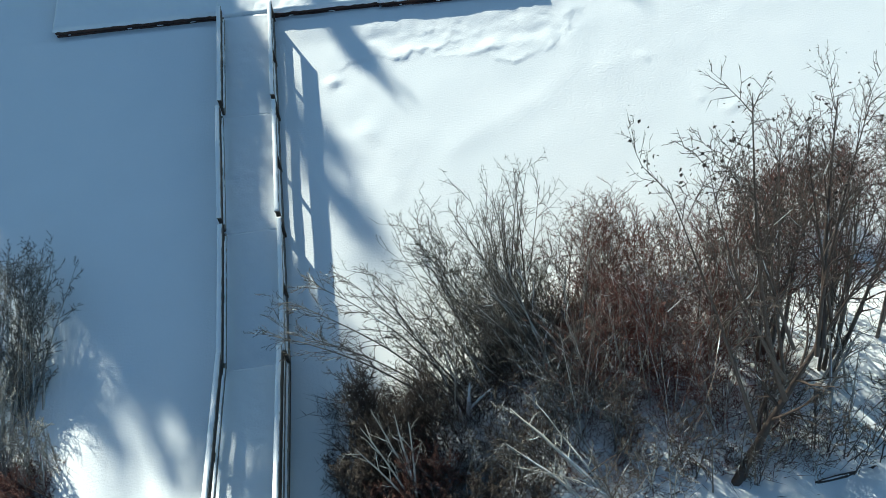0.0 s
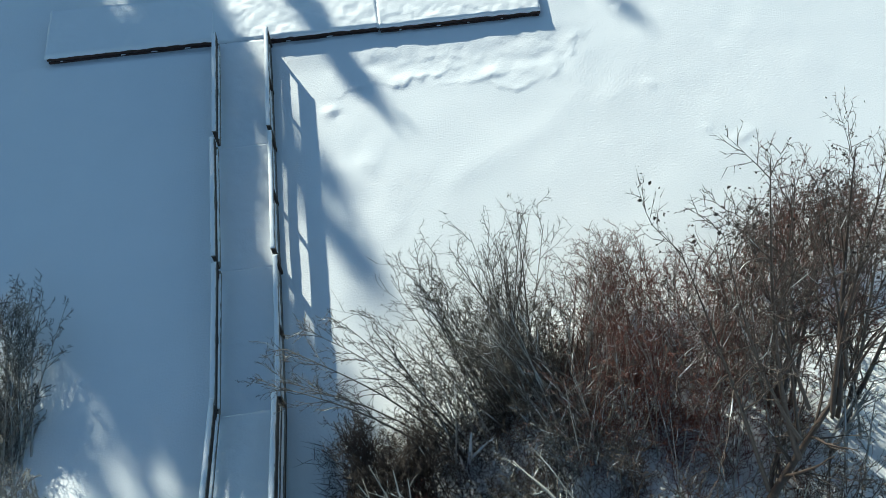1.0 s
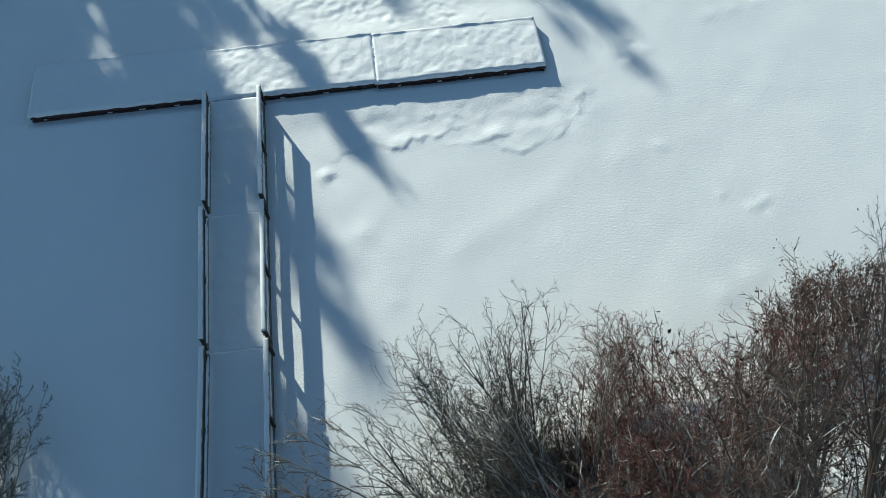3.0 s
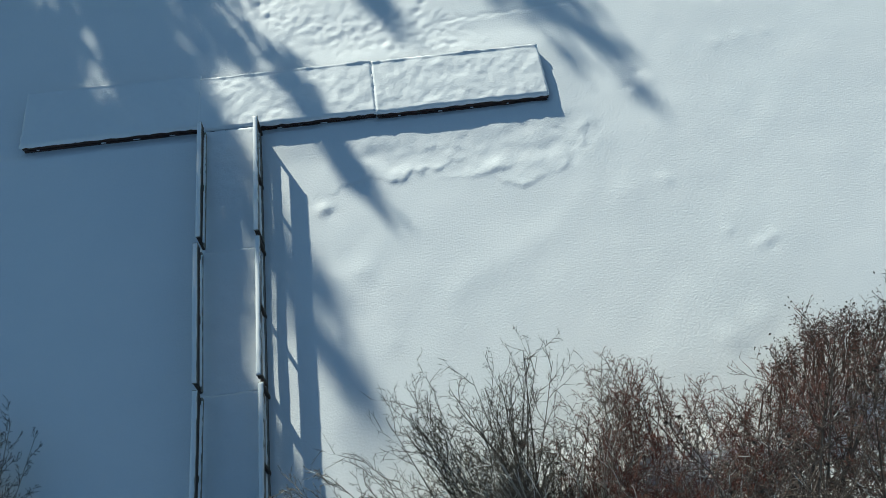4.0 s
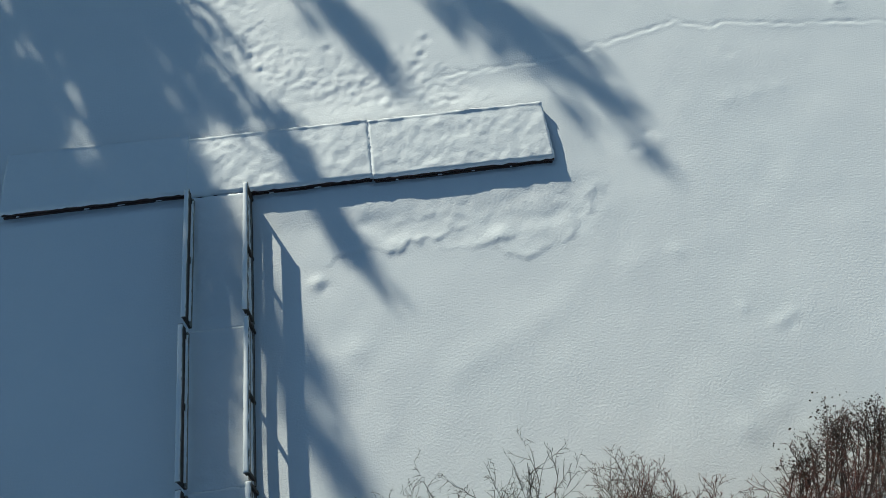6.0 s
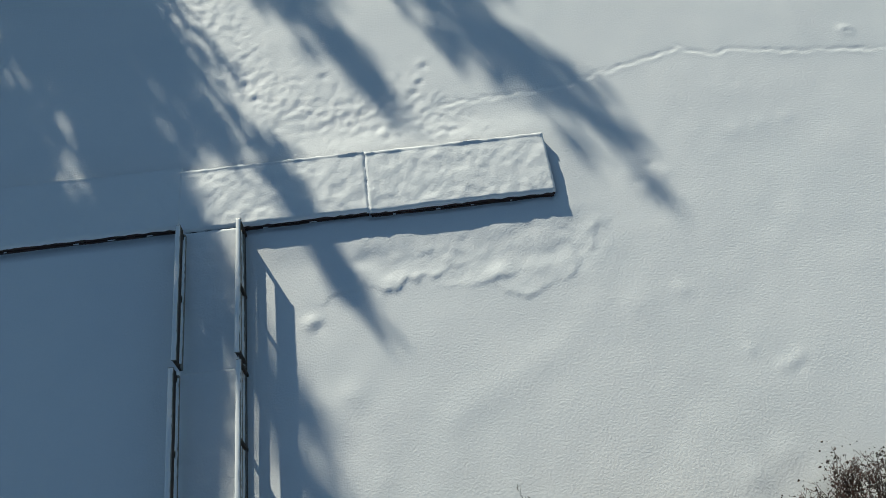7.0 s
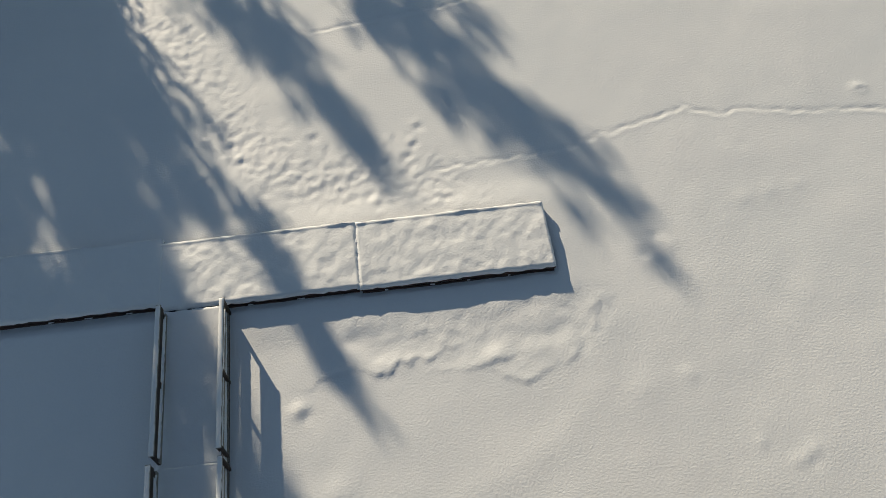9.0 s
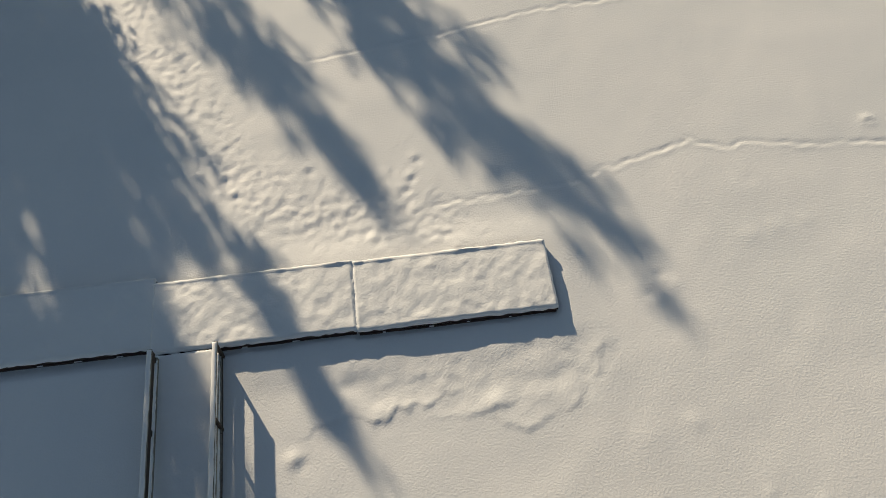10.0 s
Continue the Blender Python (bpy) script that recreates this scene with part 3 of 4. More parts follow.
def plant(kind, label, x, y, seed, stems, r0, mats, layers, crown=None, tips=(), roots=(), sag=0.05, lift=0.035, wander=0.045, foot=0.25, leaf=0, snow=0.0, apart=False, least=0.0075, short=0.88, category="shrub", group=""):
    """A tree or shrub whose stems rise from its foot to given tips and to more in the crown (middle, half-sizes).
    layers: (count, lo, hi, angle, ratio, points) for branches, side branches and twigs."""
    rng = np.random.default_rng(seed)
    base = ground_z(x, y)
    home = np.array([x, y, base])
    ob = thing(kind, label, category, group, pose(x, y, base))
    ends = np.array(tips, float).reshape(-1, 3)
    if crown:
        ball = unit(rng.normal(0, 1, (stems, 3))) * rng.uniform(0.35, 1.0, (stems, 1)) ** 0.6
        ball[:, 2] = np.where(ball[:, 2] < -0.4, ball[:, 2] * 0.4, ball[:, 2])
        ends = np.concatenate([ends, np.array(crown[0]) + ball * np.array(crown[1])])
    start = np.c_[rng.normal(0, foot, (len(ends), 2)), np.full(len(ends), -0.15)]
    for i, at in enumerate(roots):
        start[i] = np.array(at) - home
    girth = np.resize(r0, len(ends)) * (1.0 if roots else rng.uniform(0.6, 1.1, len(ends)))
    main = reach(rng, start, start + (ends - home - start) * short, np.resize(sag, len(ends)) + rng.normal(0, 0.02, len(ends)), girth, 14, wander, 0.9 if apart else 0.76)
    stem_obs = [part("stem", tubes("stem", [(main[0][i : i + 1], main[1][i : i + 1])], 7, mats[0]), ob) for i in range(len(ends))]
    shoots, made = main, []
    for n, (count, lo, hi, angle, ratio, pts) in enumerate(layers):
        shoots = sprout(rng, shoots, count, lo, hi, angle, ratio, pts, 0.11 + 0.03 * n, lift, least=least * (1.45, 1.15, 1.0)[n], thin=0.6, top=(0.42, 0.5, 0.4)[n])
        made.append(shoots)
    if apart:
        for i in range(len(made[0][0])):
            part("branch", tubes("branch", [(made[0][0][i : i + 1], made[0][1][i : i + 1])], 5, mats[1]), stem_obs[i // layers[0][0]])
    else:
        tagged(part("branch_work", tubes("branch_work", made[:1], 4, mats[1]), ob), kind="stuff")
    tagged(part("side_growth", tubes("side_growth", made[1:-1], 3, mats[1]), ob), kind="stuff")
    tagged(part("twig_growth", spikes("twig_growth", made[-1], mats[2]), ob), kind="stuff")
    # white strips along the limbs: clinging snow, and sun glints modelled as snow
    if snow:
        bits = []
        for (places, radii), run in ((main, 3), (main, 2), (made[0], 2), (made[0], 2)):
            pick = rng.choice(len(places), max(1, int(len(places) * snow)), replace=False)
            lo = rng.integers(1, max(2, places.shape[1] - run - 1), len(pick))
            span = lo[:, None] + np.arange(run + 1)
            bark = radii[pick[:, None], span]
            r = bark.clip(0.008, 0.024) * np.r_[0.35, np.full(run - 1, 0.85), 0.35][None]
            seg = places[pick[:, None], span].copy()
            seg[..., 2] += np.where(bark > 0.024, bark - 0.008, bark * 0.6)
            bits.append((seg, r))
        tagged(part("snow_and_glints", tubes("snow_and_glints", bits, 5, SNOW_THIN), ob, "white strips on the limbs for clinging snow and sun glints"), kind="stuff")
    if leaf:
        ends = made[-1][0]
        top = ends[np.argsort(-ends[:, -1, 2] - 0.6 * ends[:, -1, 1])[: len(ends) * 3 // 5]]
        hold = top[rng.choice(len(top), leaf // 3), -1]
        pick = np.repeat(hold, 3, axis=0) + rng.normal(0, 0.14, (len(hold) * 3, 3))
        tagged(part("leaf_growth", leaves("leaf_growth", pick, 0.07, LEAF, rng), ob, "small withered dark leaves on the twig tips"), kind="stuff")
    return ob


FINE = ((14, 0.3, 1.0, 38, 0.36, 8), (7, 0.15, 1.0, 42, 0.5, 5), (4, 0.1, 1.0, 42, 0.55, 2))
BUSHY = ((7, 0.1, 1.0, 38, 0.44, 7), (5, 0.12, 1.0, 44, 0.55, 5), (3, 0.1, 1.0, 44, 0.6, 2))
AIRY = ((7, 0.12, 1.0, 34, 0.4, 7), (5, 0.12, 1.0, 40, 0.55, 5), (3, 0.1, 1.0, 42, 0.6, 2))

# the tallest alder: its trunk forks low into long limbs
plant("alder", "tall bare alder with forked dark trunk and withered leaves", 7.2, 4.5, 11, 0, (0.15, 0.075, 0.05, 0.055, 0.08, 0.06, 0.045, 0.045, 0.045), (BARK_DARK, BARK_DARK, TWIG_DARK), FINE,
      tips=((10.3, 8.1, 6.3), (6.1, 8.7, 12.0), (5.4, 8.05, 11.0), (5.3, 8.9, 9.3), (9.65, 10.9, 8.9), (9.4, 9.8, 10.2), (6.4, 8.9, 9.9), (8.5, 9.9, 9.0), (7.6, 9.4, 8.4)),
      roots=((7.2, 4.5, 0.9), (8.4, 6.1, 4.1), (8.2, 6.3, 4.9), (7.8, 5.7, 3.4), (9.3, 6.9, 4.9), (9.2, 6.8, 4.7), (8.2, 6.6, 5.8), (9.5, 7.3, 5.3), (8.3, 6.3, 4.6)),
      sag=(-0.04, -0.07, -0.05, 0.05, -0.03, -0.08, 0.02, 0.02, 0.03), leaf=480, snow=0.2, short=0.98, wander=0.025, apart=True, category="tree", group="alders on the bank")
# reddish alders behind it
for x, y, seed, n, mid, half in (
        (11.2, 7.6, 18, 6, (10.7, 10.4, 7.0), (1.3, 0.8, 1.0)),
        (12.8, 7.0, 14, 5, (12.3, 10.0, 7.2), (1.3, 0.9, 1.3)),
        (9.9, 8.3, 13, 6, (9.4, 11.0, 6.6), (1.1, 0.8, 0.9)),
        (13.6, 9.0, 15, 5, (13.4, 11.6, 6.2), (1.2, 0.9, 1.2))):
    plant("alder", "bare alder with dark limbs and red-brown twigs", x, y, seed, n, 0.075, (BARK_GREY, BARK_DARK, TWIG_RED), FINE, (mid, half), sag=0.02, leaf=120, snow=0.2, short=0.95, apart=True, category="tree", group="alders on the bank")
# red-brown shrubs between and in front of them
for n, (x, y, many, mid, half) in enumerate((
        (8.7, 9.4, 15, (8.2, 11.1, 4.6), (1.0, 0.8, 0.7)),
        (7.3, 8.4, 15, (7.2, 10.6, 4.4), (1.0, 0.9, 0.7)),
        (10.4, 10.2, 14, (10.2, 12.2, 4.3), (1.1, 0.8, 0.9)),
        (12.2, 10.6, 13, (12.1, 12.9, 3.6), (1.2, 0.8, 0.8)),
        (6.3, 9.2, 15, (6.1, 11.2, 3.9), (1.0, 0.8, 0.7)),
        (5.0, 9.2, 16, (5.0, 12.0, 3.7), (0.9, 0.8, 0.7)),
        (7.0, 11.2, 13, (6.8, 13.5, 1.6), (0.7, 0.7, 0.5)),
        (6.1, 11.3, 14, (6.15, 13.9, 1.2), (0.6, 0.7, 0.5)),
        (8.1, 11.6, 12, (8.1, 13.1, 0.9), (0.8, 0.5, 0.4)),
        (9.6, 11.8, 10, (9.6, 12.8, 1.0), (0.8, 0.4, 0.4)),
        (6.2, 7.6, 12, (5.9, 9.4, 4.4), (1.0, 0.8, 0.8)),
        (4.8, 7.6, 12, (4.4, 9.4, 3.7), (0.9, 0.8, 0.7)),
        (5.3, 10.4, 13, (5.2, 12.2, 2.0), (0.8, 0.7, 0.6)),
        (8.9, 7.9, 12, (8.9, 9.5, 3.9), (1.1, 0.9, 0.8)),
        (7.6, 6.9, 11, (7.3, 8.4, 3.6), (1.0, 0.8, 0.7)),
        (10.9, 8.6, 11, (11.0, 10.2, 3.6), (1.1, 0.8, 0.7)))):
    plant("shrub", "bare upright shrub with dense red-brown twigs on the bank", x, y, 21 + n, many, 0.025, ((BARK_GREY, BARK_PALE, BARK_BRIGHTENED)[n % 3], (TWIG_RED, BARK_GREY)[n % 2], TWIG_RED), BUSHY, (mid, (half[0] * 1.3, half[1] * 1.15, half[2])), foot=0.7, snow=0.35, wander=0.06, group="red-brown shrubs")
for n, (x, y, mid, half) in enumerate(((11.9, 12.9, (12.2, 14.7, 1.0), (0.6, 0.45, 0.4)), (12.8, 12.9, (13.0, 14.6, 1.4), (0.7, 0.4, 0.5)), (13.8, 13.0, (13.9, 14.6, 1.6), (0.8, 0.5, 0.6)), (11.0, 12.6, (10.9, 13.8, 1.1), (0.6, 0.5, 0.4)))):
    plant("shrub", "low shrub with withered leaves at the edge of the ice", x, y, 35 + n, 13, 0.028, (BARK_DARK, TWIG_DARK, TWIG_RED), BUSHY, (mid, half), sag=0.08, foot=0.4, leaf=300, group="low shrubs")
# willows that lean out over the ice
GREYS = (BARK_GREY, BARK_GREY, TWIG_GREY)
plant("willow", "bare grey willow with slender upright stems at the shore", 3.3, 10.2, 41, 12, 0.03, GREYS, AIRY, ((2.7, 12.9, 3.0), (1.2, 0.6, 0.6)),
      tips=((3.55, 13.82, 4.15), (3.7, 13.75, 4.1), (3.95, 13.7, 4.0), (4.5, 14.0, 3.0), (4.2, 13.5, 2.4), (2.2, 13.6, 3.55), (2.9, 13.5, 3.5), (3.2, 13.4, 3.6), (1.6, 13.5, 3.0)), sag=-0.02, foot=0.45, snow=0.4, short=0.93, group="willows")
plant("willow", "bare grey willow spreading a fan of fine shoots", 2.6, 9.8, 42, 13, 0.03, (BARK_PALE, BARK_GREY, TWIG_GREY), BUSHY, ((0.9, 12.9, 2.0), (1.0, 0.8, 0.6)),
      tips=((0.55, 14.45, 1.25), (-0.04, 13.3, 2.0), (-1.1, 12.65, 1.75), (0.65, 13.8, 2.3), (1.3, 14.0, 2.2), (-0.8, 12.0, 2.3)), sag=-0.01, foot=0.45, snow=0.4, short=0.93, group="willows")
plant("willow", "bare willow with long shoots arching towards the walkway", 1.5, 8.3, 45, 0, (0.034, 0.03, 0.028, 0.03, 0.026), (BARK_GREY, BARK_GREY, TWIG_GREY), ((13, 0.35, 1.0, 28, 0.26, 7), (6, 0.15, 1.0, 32, 0.45, 4), (5, 0.08, 1.0, 34, 0.6, 2)),
      tips=((-3.5, 10.2, 2.7), (-2.35, 11.4, 3.1), (-2.9, 11.0, 2.9), (-1.5, 11.7, 2.8), (-3.1, 10.3, 2.5), (-0.6, 11.4, 2.6)), sag=(0.17, 0.15, 0.16, 0.13, 0.15, 0.1), foot=0.4, wander=0.07, snow=0.3, short=0.97, group="willows")
plant("willow", "bare grey willow with long slanting, sun-brightened limbs", 4.3, 8.3, 47, 15, 0.034, (BARK_BRIGHTENED, BARK_GREY, TWIG_GREY), AIRY, ((2.4, 11.3, 3.1), (1.3, 0.9, 0.7)), sag=0.02, foot=0.5, snow=0.5, group="willows")
plant("willow", "bare grey willow with many crooked stems on the bank", 3.4, 9.2, 44, 14, 0.03, (BARK_PALE, BARK_GREY, TWIG_GREY), BUSHY, ((2.6, 10.8, 2.7), (1.2, 0.9, 0.6)), sag=0.0, foot=0.6, snow=0.3, wander=0.05, group="willows")
plant("willow", "bare grey willow with curved, sun-brightened stems on the bank", 2.0, 8.6, 48, 12, 0.03, (BARK_BRIGHTENED, BARK_GREY, TWIG_GREY), BUSHY, ((0.9, 10.2, 2.3), (1.0, 0.9, 0.5)), sag=0.02, foot=0.5, snow=0.35, wander=0.05, group="willows")
for n, (x, y, mid) in enumerate(((4.4, 10.4, (4.4, 12.0, 1.6)), (3.0, 11.0, (2.8, 12.3, 1.4)), (3.7, 7.4, (3.5, 9.0, 2.4)), (4.9, 6.6, (4.6, 8.0, 2.6)), (2.2, 6.0, (2.0, 7.0, 1.5)), (3.1, 6.3, (2.9, 7.5, 1.7)), (0.9, 8.3, (0.3, 9.7, 1.6)), (1.5, 8.9, (0.4, 10.7, 1.5)), (2.9, 5.2, (2.8, 6.2, 1.7)))):
    plant("willow", "bare willow with tangled grey stems low on the bank", x, y, 131 + n, 12, 0.026, (BARK_PALE, BARK_GREY, TWIG_GREY), BUSHY, (mid, (1.3, 0.9, 0.6)), foot=0.6, snow=0.6, wander=0.06, group="willows")
plant("willow", "bare willow with pale forked limbs among the alders", 10.6, 6.6, 46, 5, 0.07, (BARK_BRIGHTENED, BARK_PALE, TWIG_GREY), AIRY, ((11.4, 8.6, 3.0), (1.3, 0.8, 0.7)), sag=0.02, foot=0.5, snow=0.6, group="willows")
# dark dense bushes beside the gangway
DENSE_TWIGS = ((9, 0.06, 0.97, 30, 0.42, 6), (6, 0.1, 1.0, 36, 0.48, 4), (6, 0.08, 1.0, 40, 0.65, 2))
for n, (x, y, many, mid, half) in enumerate((
        (-0.9, 7.5, 20, (-1.2, 8.9, 2.1), (0.85, 0.7, 0.6)),
        (0.3, 7.0, 22, (0.2, 8.3, 2.2), (1.0, 0.8, 0.6)),
        (-1.3, 5.8, 22, (-1.6, 7.0, 1.9), (0.85, 0.9, 0.6)),
        (0.3, 5.4, 22, (0.2, 6.6, 2.1), (1.1, 0.9, 0.6)),
        (-0.6, 6.6, 20, (-0.7, 7.7, 2.3), (0.9, 0.8, 0.5)),
        (-0.8, 4.6, 18, (-0.9, 5.7, 1.9), (1.1, 0.8, 0.5)),
        (1.3, 4.6, 18, (1.4, 5.6, 2.0), (1.0, 0.8, 0.5)))):
    plant("bush", "dense dark bush of fine twigs beside the gangway", x, y, 51 + n, many, 0.02, (BARK_GREY, TWIG_DARK, TWIG_RED if n in (3, 5) else TWIG_DARK), DENSE_TWIGS, (mid, half), foot=0.5, snow=0.06, wander=0.05, group="dark bushes")
THIN = ((6, 0.1, 0.95, 36, 0.45, 6), (5, 0.1, 0.98, 38, 0.48, 4), (4, 0.05, 0.98, 40, 0.6, 2))
for n, (x, y, h, lean) in enumerate(((5.6, 4.9, 2.4, -0.2), (6.4, 5.6, 2.6, 0.1), (4.3, 5.0, 2.2, 0.0), (9.2, 5.4, 2.0, 0.3), (10.6, 5.2, 2.2, -0.1), (11.8, 5.6, 2.0, 0.0), (8.8, 6.6, 2.4, 0.0), (5.4, 6.3, 2.6, -0.2), (9.9, 6.0, 1.8, 0.2), (12.4, 6.4, 2.0, -0.2), (7.9, 5.2, 1.6, 0.1))):
    plant("sapling", "thin bare sapling growing out of the snowy bank", x, y, 111 + n, 6, 0.022, ((BARK_PALE, BARK_GREY, BARK_DARK)[n % 3], (BARK_GREY, BARK_DARK)[n % 2], TWIG_DARK), THIN,
          ((x + lean, y + 0.6, ground_z(x, y) + h), (0.8, 0.6, 0.5)), foot=0.35, wander=0.07, snow=0.3, group="thin saplings")
plant("log", "dark fallen trunk with snow on it lying on the bank", 12.2, 5.05, 121, 0, 0.13, (BARK_DARK, BARK_DARK, TWIG_DARK), ((7, 0.3, 0.95, 50, 0.1, 6), (4, 0.1, 0.98, 36, 0.46, 4), (4, 0.05, 0.98, 38, 0.6, 3)), tips=((8.9, 4.75, 1.5),), foot=0.0, snow=0.6, category="log")
# dead grass and seedlings between the shrubs
def undergrowth(label, x0, x1, y0, y1, count, tall, mat, seed):
    rng = np.random.default_rng(seed)
    clump = rng.uniform((x0, y0), (x1, y1), (count // 14, 2))
    at = clump[rng.integers(0, len(clump), count)] + rng.normal(0, 0.22, (count, 2))
    z = ground_height(at[:, 0], at[:, 1])
    way = np.c_[rng.normal(0, 0.55, (count, 2)), np.ones(count)]
    blades = grow(rng, np.c_[at, z - 0.03], way, tall * rng.uniform(0.4, 1.2, count), 0.009, 2, 0.12, 0.0, 0.6)
    return tagged(new("undergrowth", spikes("undergrowth", blades, mat)), label, "undergrowth", kind="stuff")


undergrowth("brown withered stalks sticking out of the snow between shrubs", -2.2, 3.2, 5.0, 9.4, 8500, 0.7, TWIG_DARK, 91)
undergrowth("red-brown withered stalks among the alders on the bank", 2.5, 10.5, 5.2, 10.8, 7000, 0.6, TWIG_RED, 92)
undergrowth("dark thicket of young shoots at the foot of the willows", 2.2, 5.2, 8.6, 11.2, 2200, 1.1, TWIG_GREY, 94)
undergrowth("red-brown thicket of young shoots at the foot of the shrubs", 4.0, 10.5, 7.8, 11.6, 2600, 1.2, TWIG_RED, 95)
undergrowth("red-brown withered stalks on the bank beside the shaded willow", -12.5, -9.6, 6.2, 8.6, 3500, 0.6, TWIG_RED, 93)

plant("shrub", "pale bare shrub standing among dark bushes", 0.0, 5.3, 57, 0, (0.05, 0.04, 0.045, 0.04, 0.04), (BARK_BRIGHTENED, BARK_BRIGHTENED, BARK_PALE), ((5, 0.35, 0.92, 26, 0.3, 6), (2, 0.3, 0.9, 30, 0.4, 4), (2, 0.2, 0.95, 30, 0.4, 3)),
      tips=((-1.59, 6.9, 3.3), (-1.1, 7.9, 3.3), (-0.45, 7.7, 3.3), (-0.07, 7.45, 3.3), (-1.4, 7.45, 3.3)), foot=0.15, snow=0.3, wander=0.11)
plant("fallen_limb", "pale half-fallen willow limb with snow along it", 5.0, 4.7, 58, 0, (0.09, 0.06, 0.05, 0.05), (BARK_BRIGHTENED, BARK_BRIGHTENED, BARK_PALE), ((9, 0.25, 0.95, 44, 0.2, 6), (4, 0.2, 0.95, 38, 0.4, 4), (4, 0.1, 0.95, 38, 0.5, 3)),
      tips=((2.15, 7.95, 2.1), (1.9, 7.0, 2.0), (2.7, 8.2, 2.3), (2.0, 6.3, 1.9)), sag=0.06, foot=0.2, wander=0.12, snow=1.0, category="limb")
plant("snowy_branch", "broken forked branch thickly coated with snow", 1.4, 8.0, 59, 0, (0.085, 0.07, 0.06), (SNOW_THIN, SNOW_THIN, BARK_PALE), ((3, 0.4, 0.9, 40, 0.25, 5), (2, 0.2, 0.9, 38, 0.4, 4), (2, 0.2, 0.9, 38, 0.5, 3)),
      tips=((2.3, 8.45, 1.5), (1.65, 8.7, 1.55), (1.25, 8.1, 1.35)), sag=0.06, foot=0.05, snow=1.0, category="branch")

# at the shaded side of the walkway
TANGLE = ((13, 0.15, 1.0, 28, 0.22, 6), (7, 0.15, 1.0, 36, 0.44, 4), (6, 0.08, 1.0, 40, 0.6, 2))
plant("willow", "bare pale willow stretching low over the shaded ice", -10.8, 9.3, 61, 18, 0.036, (BARK_BRIGHTENED, BARK_PALE, TWIG_GREY), TANGLE, ((-10.75, 14.2, 1.0), (0.8, 0.6, 0.35)),
      tips=((-10.06, 15.05, 0.6), (-9.4, 14.45, 0.5), (-10.5, 15.1, 0.7), (-10.8, 14.9, 0.7), (-10.2, 14.4, 0.9), (-11.4, 15.1, 0.8)), sag=0.04, lift=0.02, foot=0.4, snow=0.2, short=0.98, group="shaded willows")
plant("willow", "bare pale willow at the shaded shore", -11.2, 7.9, 62, 16, 0.042, (BARK_BRIGHTENED, BARK_PALE, BARK_PALE), TANGLE, ((-10.8, 10.6, 2.0), (0.9, 0.9, 0.6)), foot=0.4, snow=0.25, wander=0.06, group="shaded willows")
plant("willow", "small pale willow bush on the sunlit bank", -10.1, 8.0, 63, 16, 0.026, (BARK_BRIGHTENED, BARK_PALE, BARK_PALE), TANGLE, ((-9.9, 9.0, 1.5), (0.9, 0.7, 0.5)), foot=0.4, snow=0.4, wander=0.07, group="shaded willows")
for n, (x, y) in enumerate(((-10.3, 6.7), (-11.5, 6.9), (-10.9, 6.0))):
    plant("shrub", "low red-brown shrub on the bank", x, y, 65 + n, 20, 0.02, (BARK_DARK, TWIG_RED, TWIG_RED), BUSHY, ((x + 0.1, y + 0.5, ground_z(x, y) + 1.4), (0.9, 0.7, 0.4)), foot=0.5, group="low bank shrubs")


# ---- tall pines on the far shore, which shade the lake ----
def pine(height, outline, limbs, clump, seed):
    """outline: (depth below the top, reach of the crown) in metres."""
    rng = np.random.default_rng(seed)
    ob = thing("pine", "tall dark green pine on the far shore", "tree", "pines on the far shore")
    trunk = grow(rng, np.array([[0, 0, -0.4]]), np.array([[0, 0, 1.0]]), height + 0.3, 0.2, 16, 0.006, 0.4, 0.93)
    part("trunk", tubes("trunk", [trunk], 7, BARK_DARK), ob)
    depth, reach = np.array(outline).T
    d = 0.1 + depth[-1] * rng.uniform(0, 1, limbs) ** 0.8
    long = np.interp(d, depth, reach) * rng.uniform(0.5, 1.2, limbs)
    turn = np.arange(limbs) * 2.4 + rng.normal(0, 0.5, limbs)
    rise = 0.6 - 0.07 * d
    at = np.stack([np.interp((height - d - long * rise.clip(0)) / height, np.linspace(0, 1, 16), trunk[0][0][:, i]) for i in range(3)], -1)
    wood = grow(rng, at, np.stack([np.cos(turn), np.sin(turn), rise], -1), long * np.sqrt(1 + rise**2), 0.04, 4, 0.06, 0.02)
    tagged(part("limb_work", tubes("limb_work", [wood], 3, BARK_DARK), ob), kind="stuff")
    # needles sit in clumps on the outer half of each limb
    heart = sprout(rng, wood, 3, 0.35, 1.0, 40, 0.28, 2, 0.08, 0.05)[0][:, -1]
    start = np.repeat(heart, clump, axis=0)
    start = start + rng.normal(0, 0.22, start.shape)
    way = rng.normal(0, 1, start.shape) + np.array([0, 0, 0.3])
    tufts = grow(rng, start, way, rng.uniform(0.2, 0.5, len(start)), rng.uniform(0.06, 0.13, len(start)), 2, 0.02, 0.0, 0.7)
    tagged(part("needle_growth", tubes("needle_growth", [tufts], 3, NEEDLE), ob, "clumps of dark green needles"), kind="stuff")
    return ob


def remove(ob):
    for child in list(ob.children_recursive):
        bpy.data.objects.remove(child)
    bpy.data.objects.remove(ob)


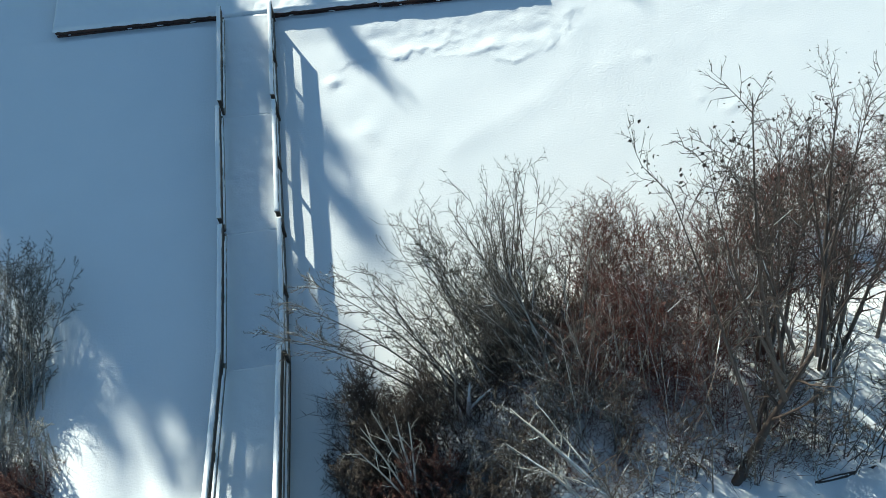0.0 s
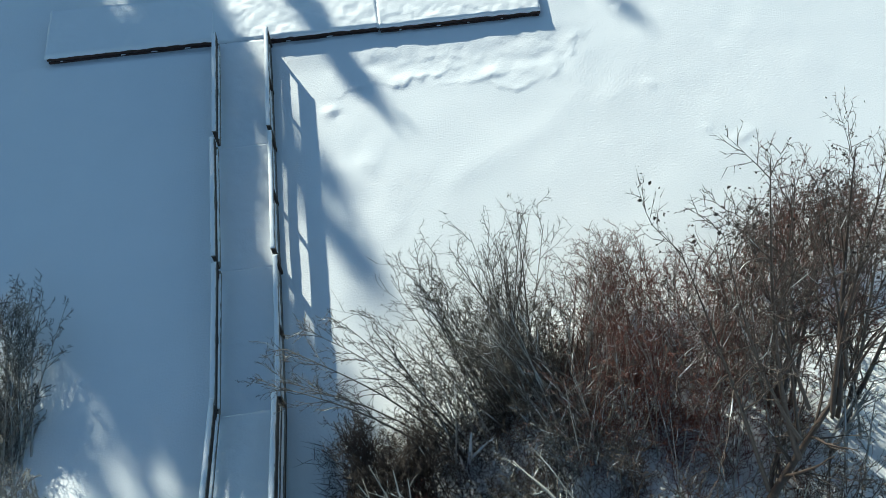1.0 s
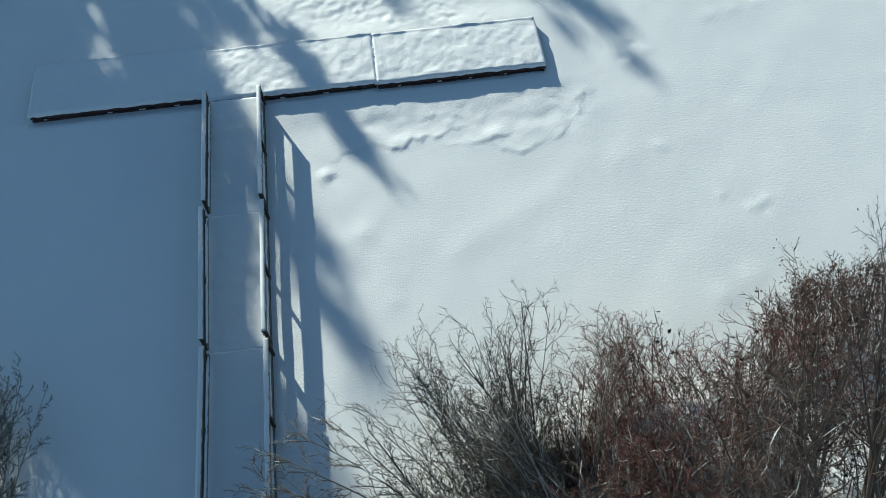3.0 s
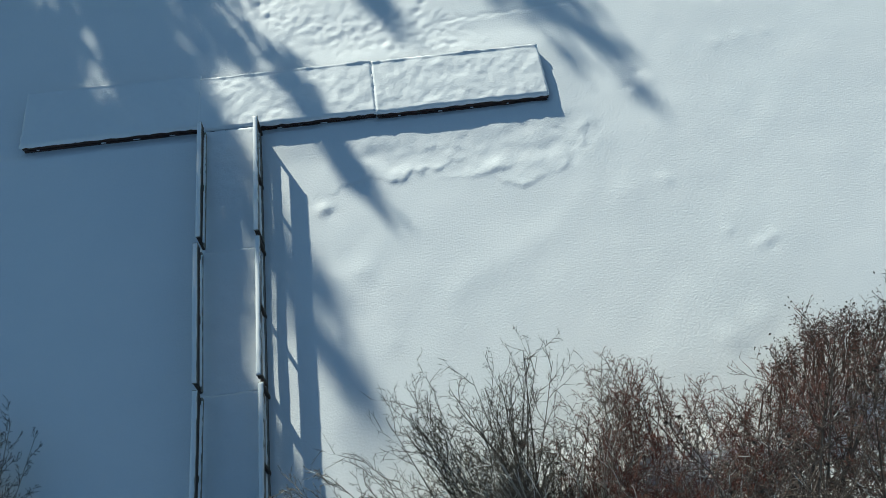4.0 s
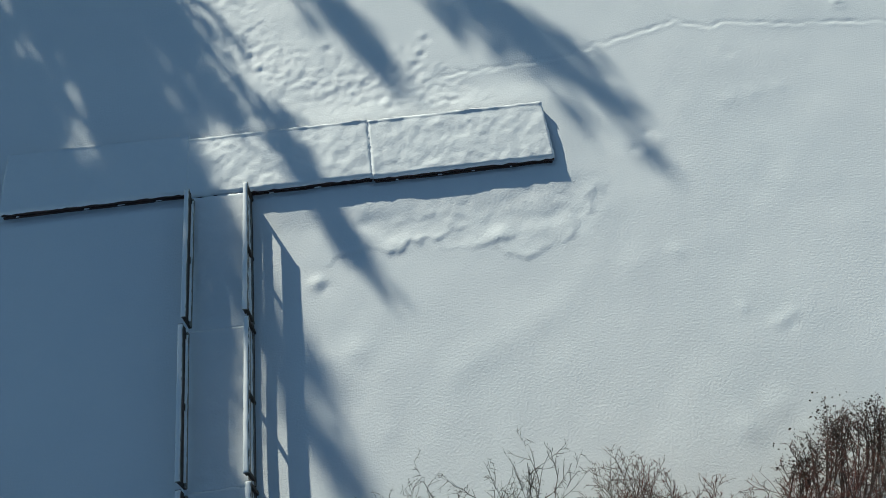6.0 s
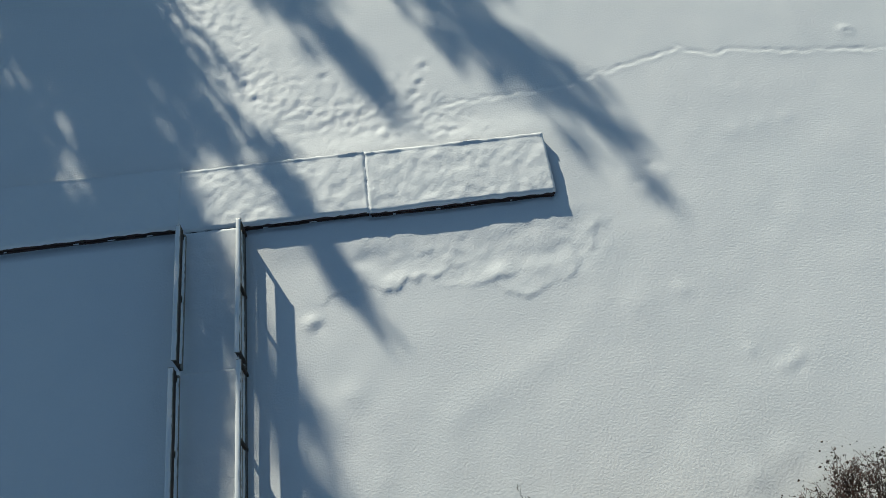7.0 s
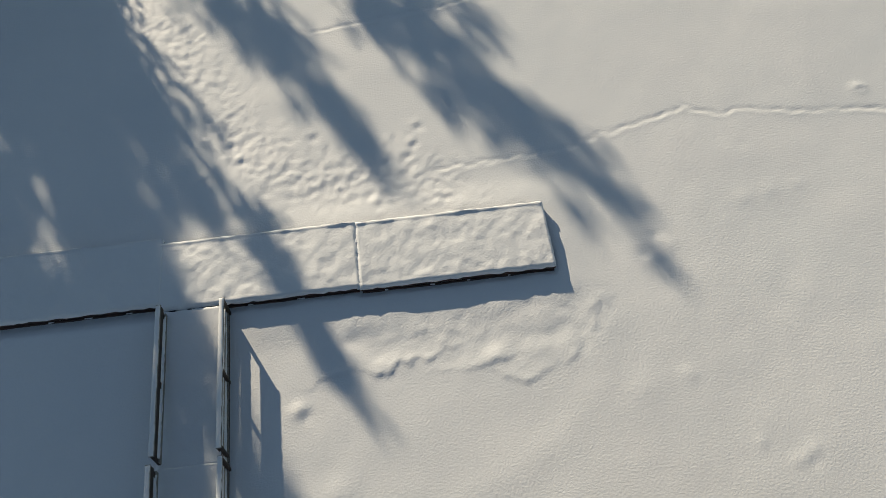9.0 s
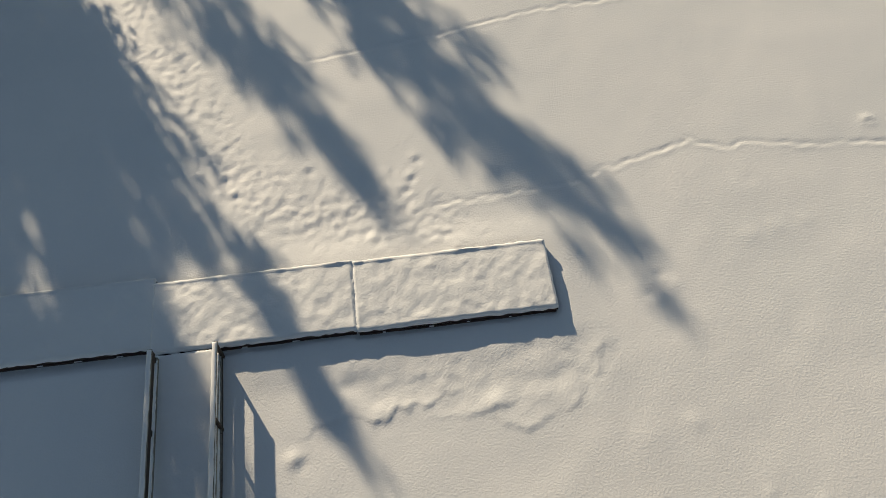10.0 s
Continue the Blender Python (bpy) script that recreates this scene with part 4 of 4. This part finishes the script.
TREE_K = 1 / math.tan(radians(SUN_UP))
SPIRE = pine(13.0, ((0, 0.06), (1.0, 0.2), (1.5, 0.35), (2.0, 0.7), (2.6, 1.25), (3.5, 1.45), (6.0, 1.5), (8.0, 1.6)), 62, 6, 71)
BROAD = pine(14.0, ((0, 0.1), (0.6, 0.4), (1.2, 1.0), (2.0, 1.6), (4.0, 1.9), (8.0, 2.2)), 54, 6, 72)
NARROW = pine(15.0, ((0, 0.15), (1.5, 0.5), (2.3, 0.85), (3.2, 0.95), (5.0, 1.3), (8.0, 1.3), (10.0, 1.3)), 74, 10, 73)
DENSE = pine(16.0, ((0, 0.3), (1.0, 0.9), (2.5, 1.5), (5.0, 2.0), (7.5, 2.0), (9.0, 1.8)), 80, 9, 74)
SPARSE = pine(14.0, ((0, 0.2), (2.0, 0.8), (4.0, 1.2), (9.0, 1.3)), 40, 7, 75)
TUFT = pine(13.0, ((0, 0.3), (0.8, 0.8), (1.8, 1.0), (2.2, 0.5)), 34, 10, 76)
TALL = {TUFT: 13.0, SPARSE: 14.0, SPIRE: 13.0, BROAD: 14.0, NARROW: 15.0, DENSE: 16.0}
# (place across the sunbeams, how far the shadow's tip reaches along them, kind, height, turn)
SHADE = (
    (19.75, -16.9, BROAD, 14.0, 20), (18.7, -19.8, BROAD, 13.0, 80), (18.8, -26.0, BROAD, 12.5, 150), (13.4, -28.9, BROAD, 11.5, 50), (8.2, -28.2, SPARSE, 12.0, 200), (8.0, -27.2, NARROW, 12.0, 300), (19.6, -28.0, SPARSE, 12.0, 110), (14.5, -25.2, SPIRE, 13.0, 70), (13.3, -32.5, SPARSE, 12.0, 10),
    (9.7, -17.8, SPIRE, 10.5, 130), (9.0, -25.6, NARROW, 12.5, 40), (8.6, -30.0, SPARSE, 12.0, 80),
    (6.5, -16.6, NARROW, 15.0, 200), (5.9, -12.3, SPARSE, 15.5, 250), (6.8, -23.2, NARROW, 12.5, 100), (5.9, -27.5, SPARSE, 12.5, 10), (6.9, -31.0, SPARSE, 12.5, 150), (4.4, -30.0, SPARSE, 12.5, 15), (6.0, -19.0, NARROW, 14.0, 20),
    (2.2, -2.5, DENSE, 16.5, 80), (0.8, 0.5, DENSE, 17.0, 140), (-0.6, 1.5, DENSE, 17.0, 60), (1.8, -6.5, DENSE, 16.0, 12), (0.2, -7.5, DENSE, 16.0, 310), (1.9, -9.0, DENSE, 15.5, 111), (-1.0, -8.0, DENSE, 16.0, 190),
    (-3.3, -9.5, SPARSE, 16.0, 230), (-2.3, -8.0, SPARSE, 16.0, 30), (-2.2, -13.0, DENSE, 15.0, 33), (-4.8, -11.5, NARROW, 15.5, 20), (-5.8, -12.2, DENSE, 16.0, 300), (-7.6, -12.6, DENSE, 15.5, 40), (-9.4, -12.8, DENSE, 15.5, 95),
    (2.0, -14.0, DENSE, 14.5, 150), (-0.4, -13.5, SPARSE, 15.0, 10), (2.1, -20.5, DENSE, 13.5, 170),
    (-3.6, -15.5, SPARSE, 14.5, 260), (-6.2, -15.4, DENSE, 15.0, 180),
    (-8.6, -17.0, DENSE, 14.5, 20), (1.0, -16.0, DENSE, 14.0, 280), (-0.8, -18.0, SPARSE, 14.0, 110), (2.4, -16.8, NARROW, 14.0, 50), (5.8, -13.6, SPARSE, 14.5, 77), (3.0, -16.5, NARROW, 13.5, 150), (3.5, -24.0, SPARSE, 12.5, 60), (4.1, -17.2, TUFT, 13.0, 0), (4.6, -18.0, TUFT, 13.0, 90), (3.0, -10.5, TUFT, 11.5, 40),
)
for q, s, kind, h, turn in SHADE:
    tip = Vector((SUN_Y * q, -SUN_X * q)) + Vector((-SUN_X, -SUN_Y)) * s
    far = (h + 1.0) * TREE_K
    x, y = tip.x + SUN_X * far, tip.y + SUN_Y * far
    ob = copy_thing(kind, pose(0, 0, 0))
    ob.matrix_basis = pose(x, y, ground_z(x, y) - 0.05, 0, 0, turn) @ Matrix.Scale(h / TALL[kind], 4)
for ob in (TUFT, SPARSE, SPIRE, BROAD, NARROW, DENSE):
    remove(ob)
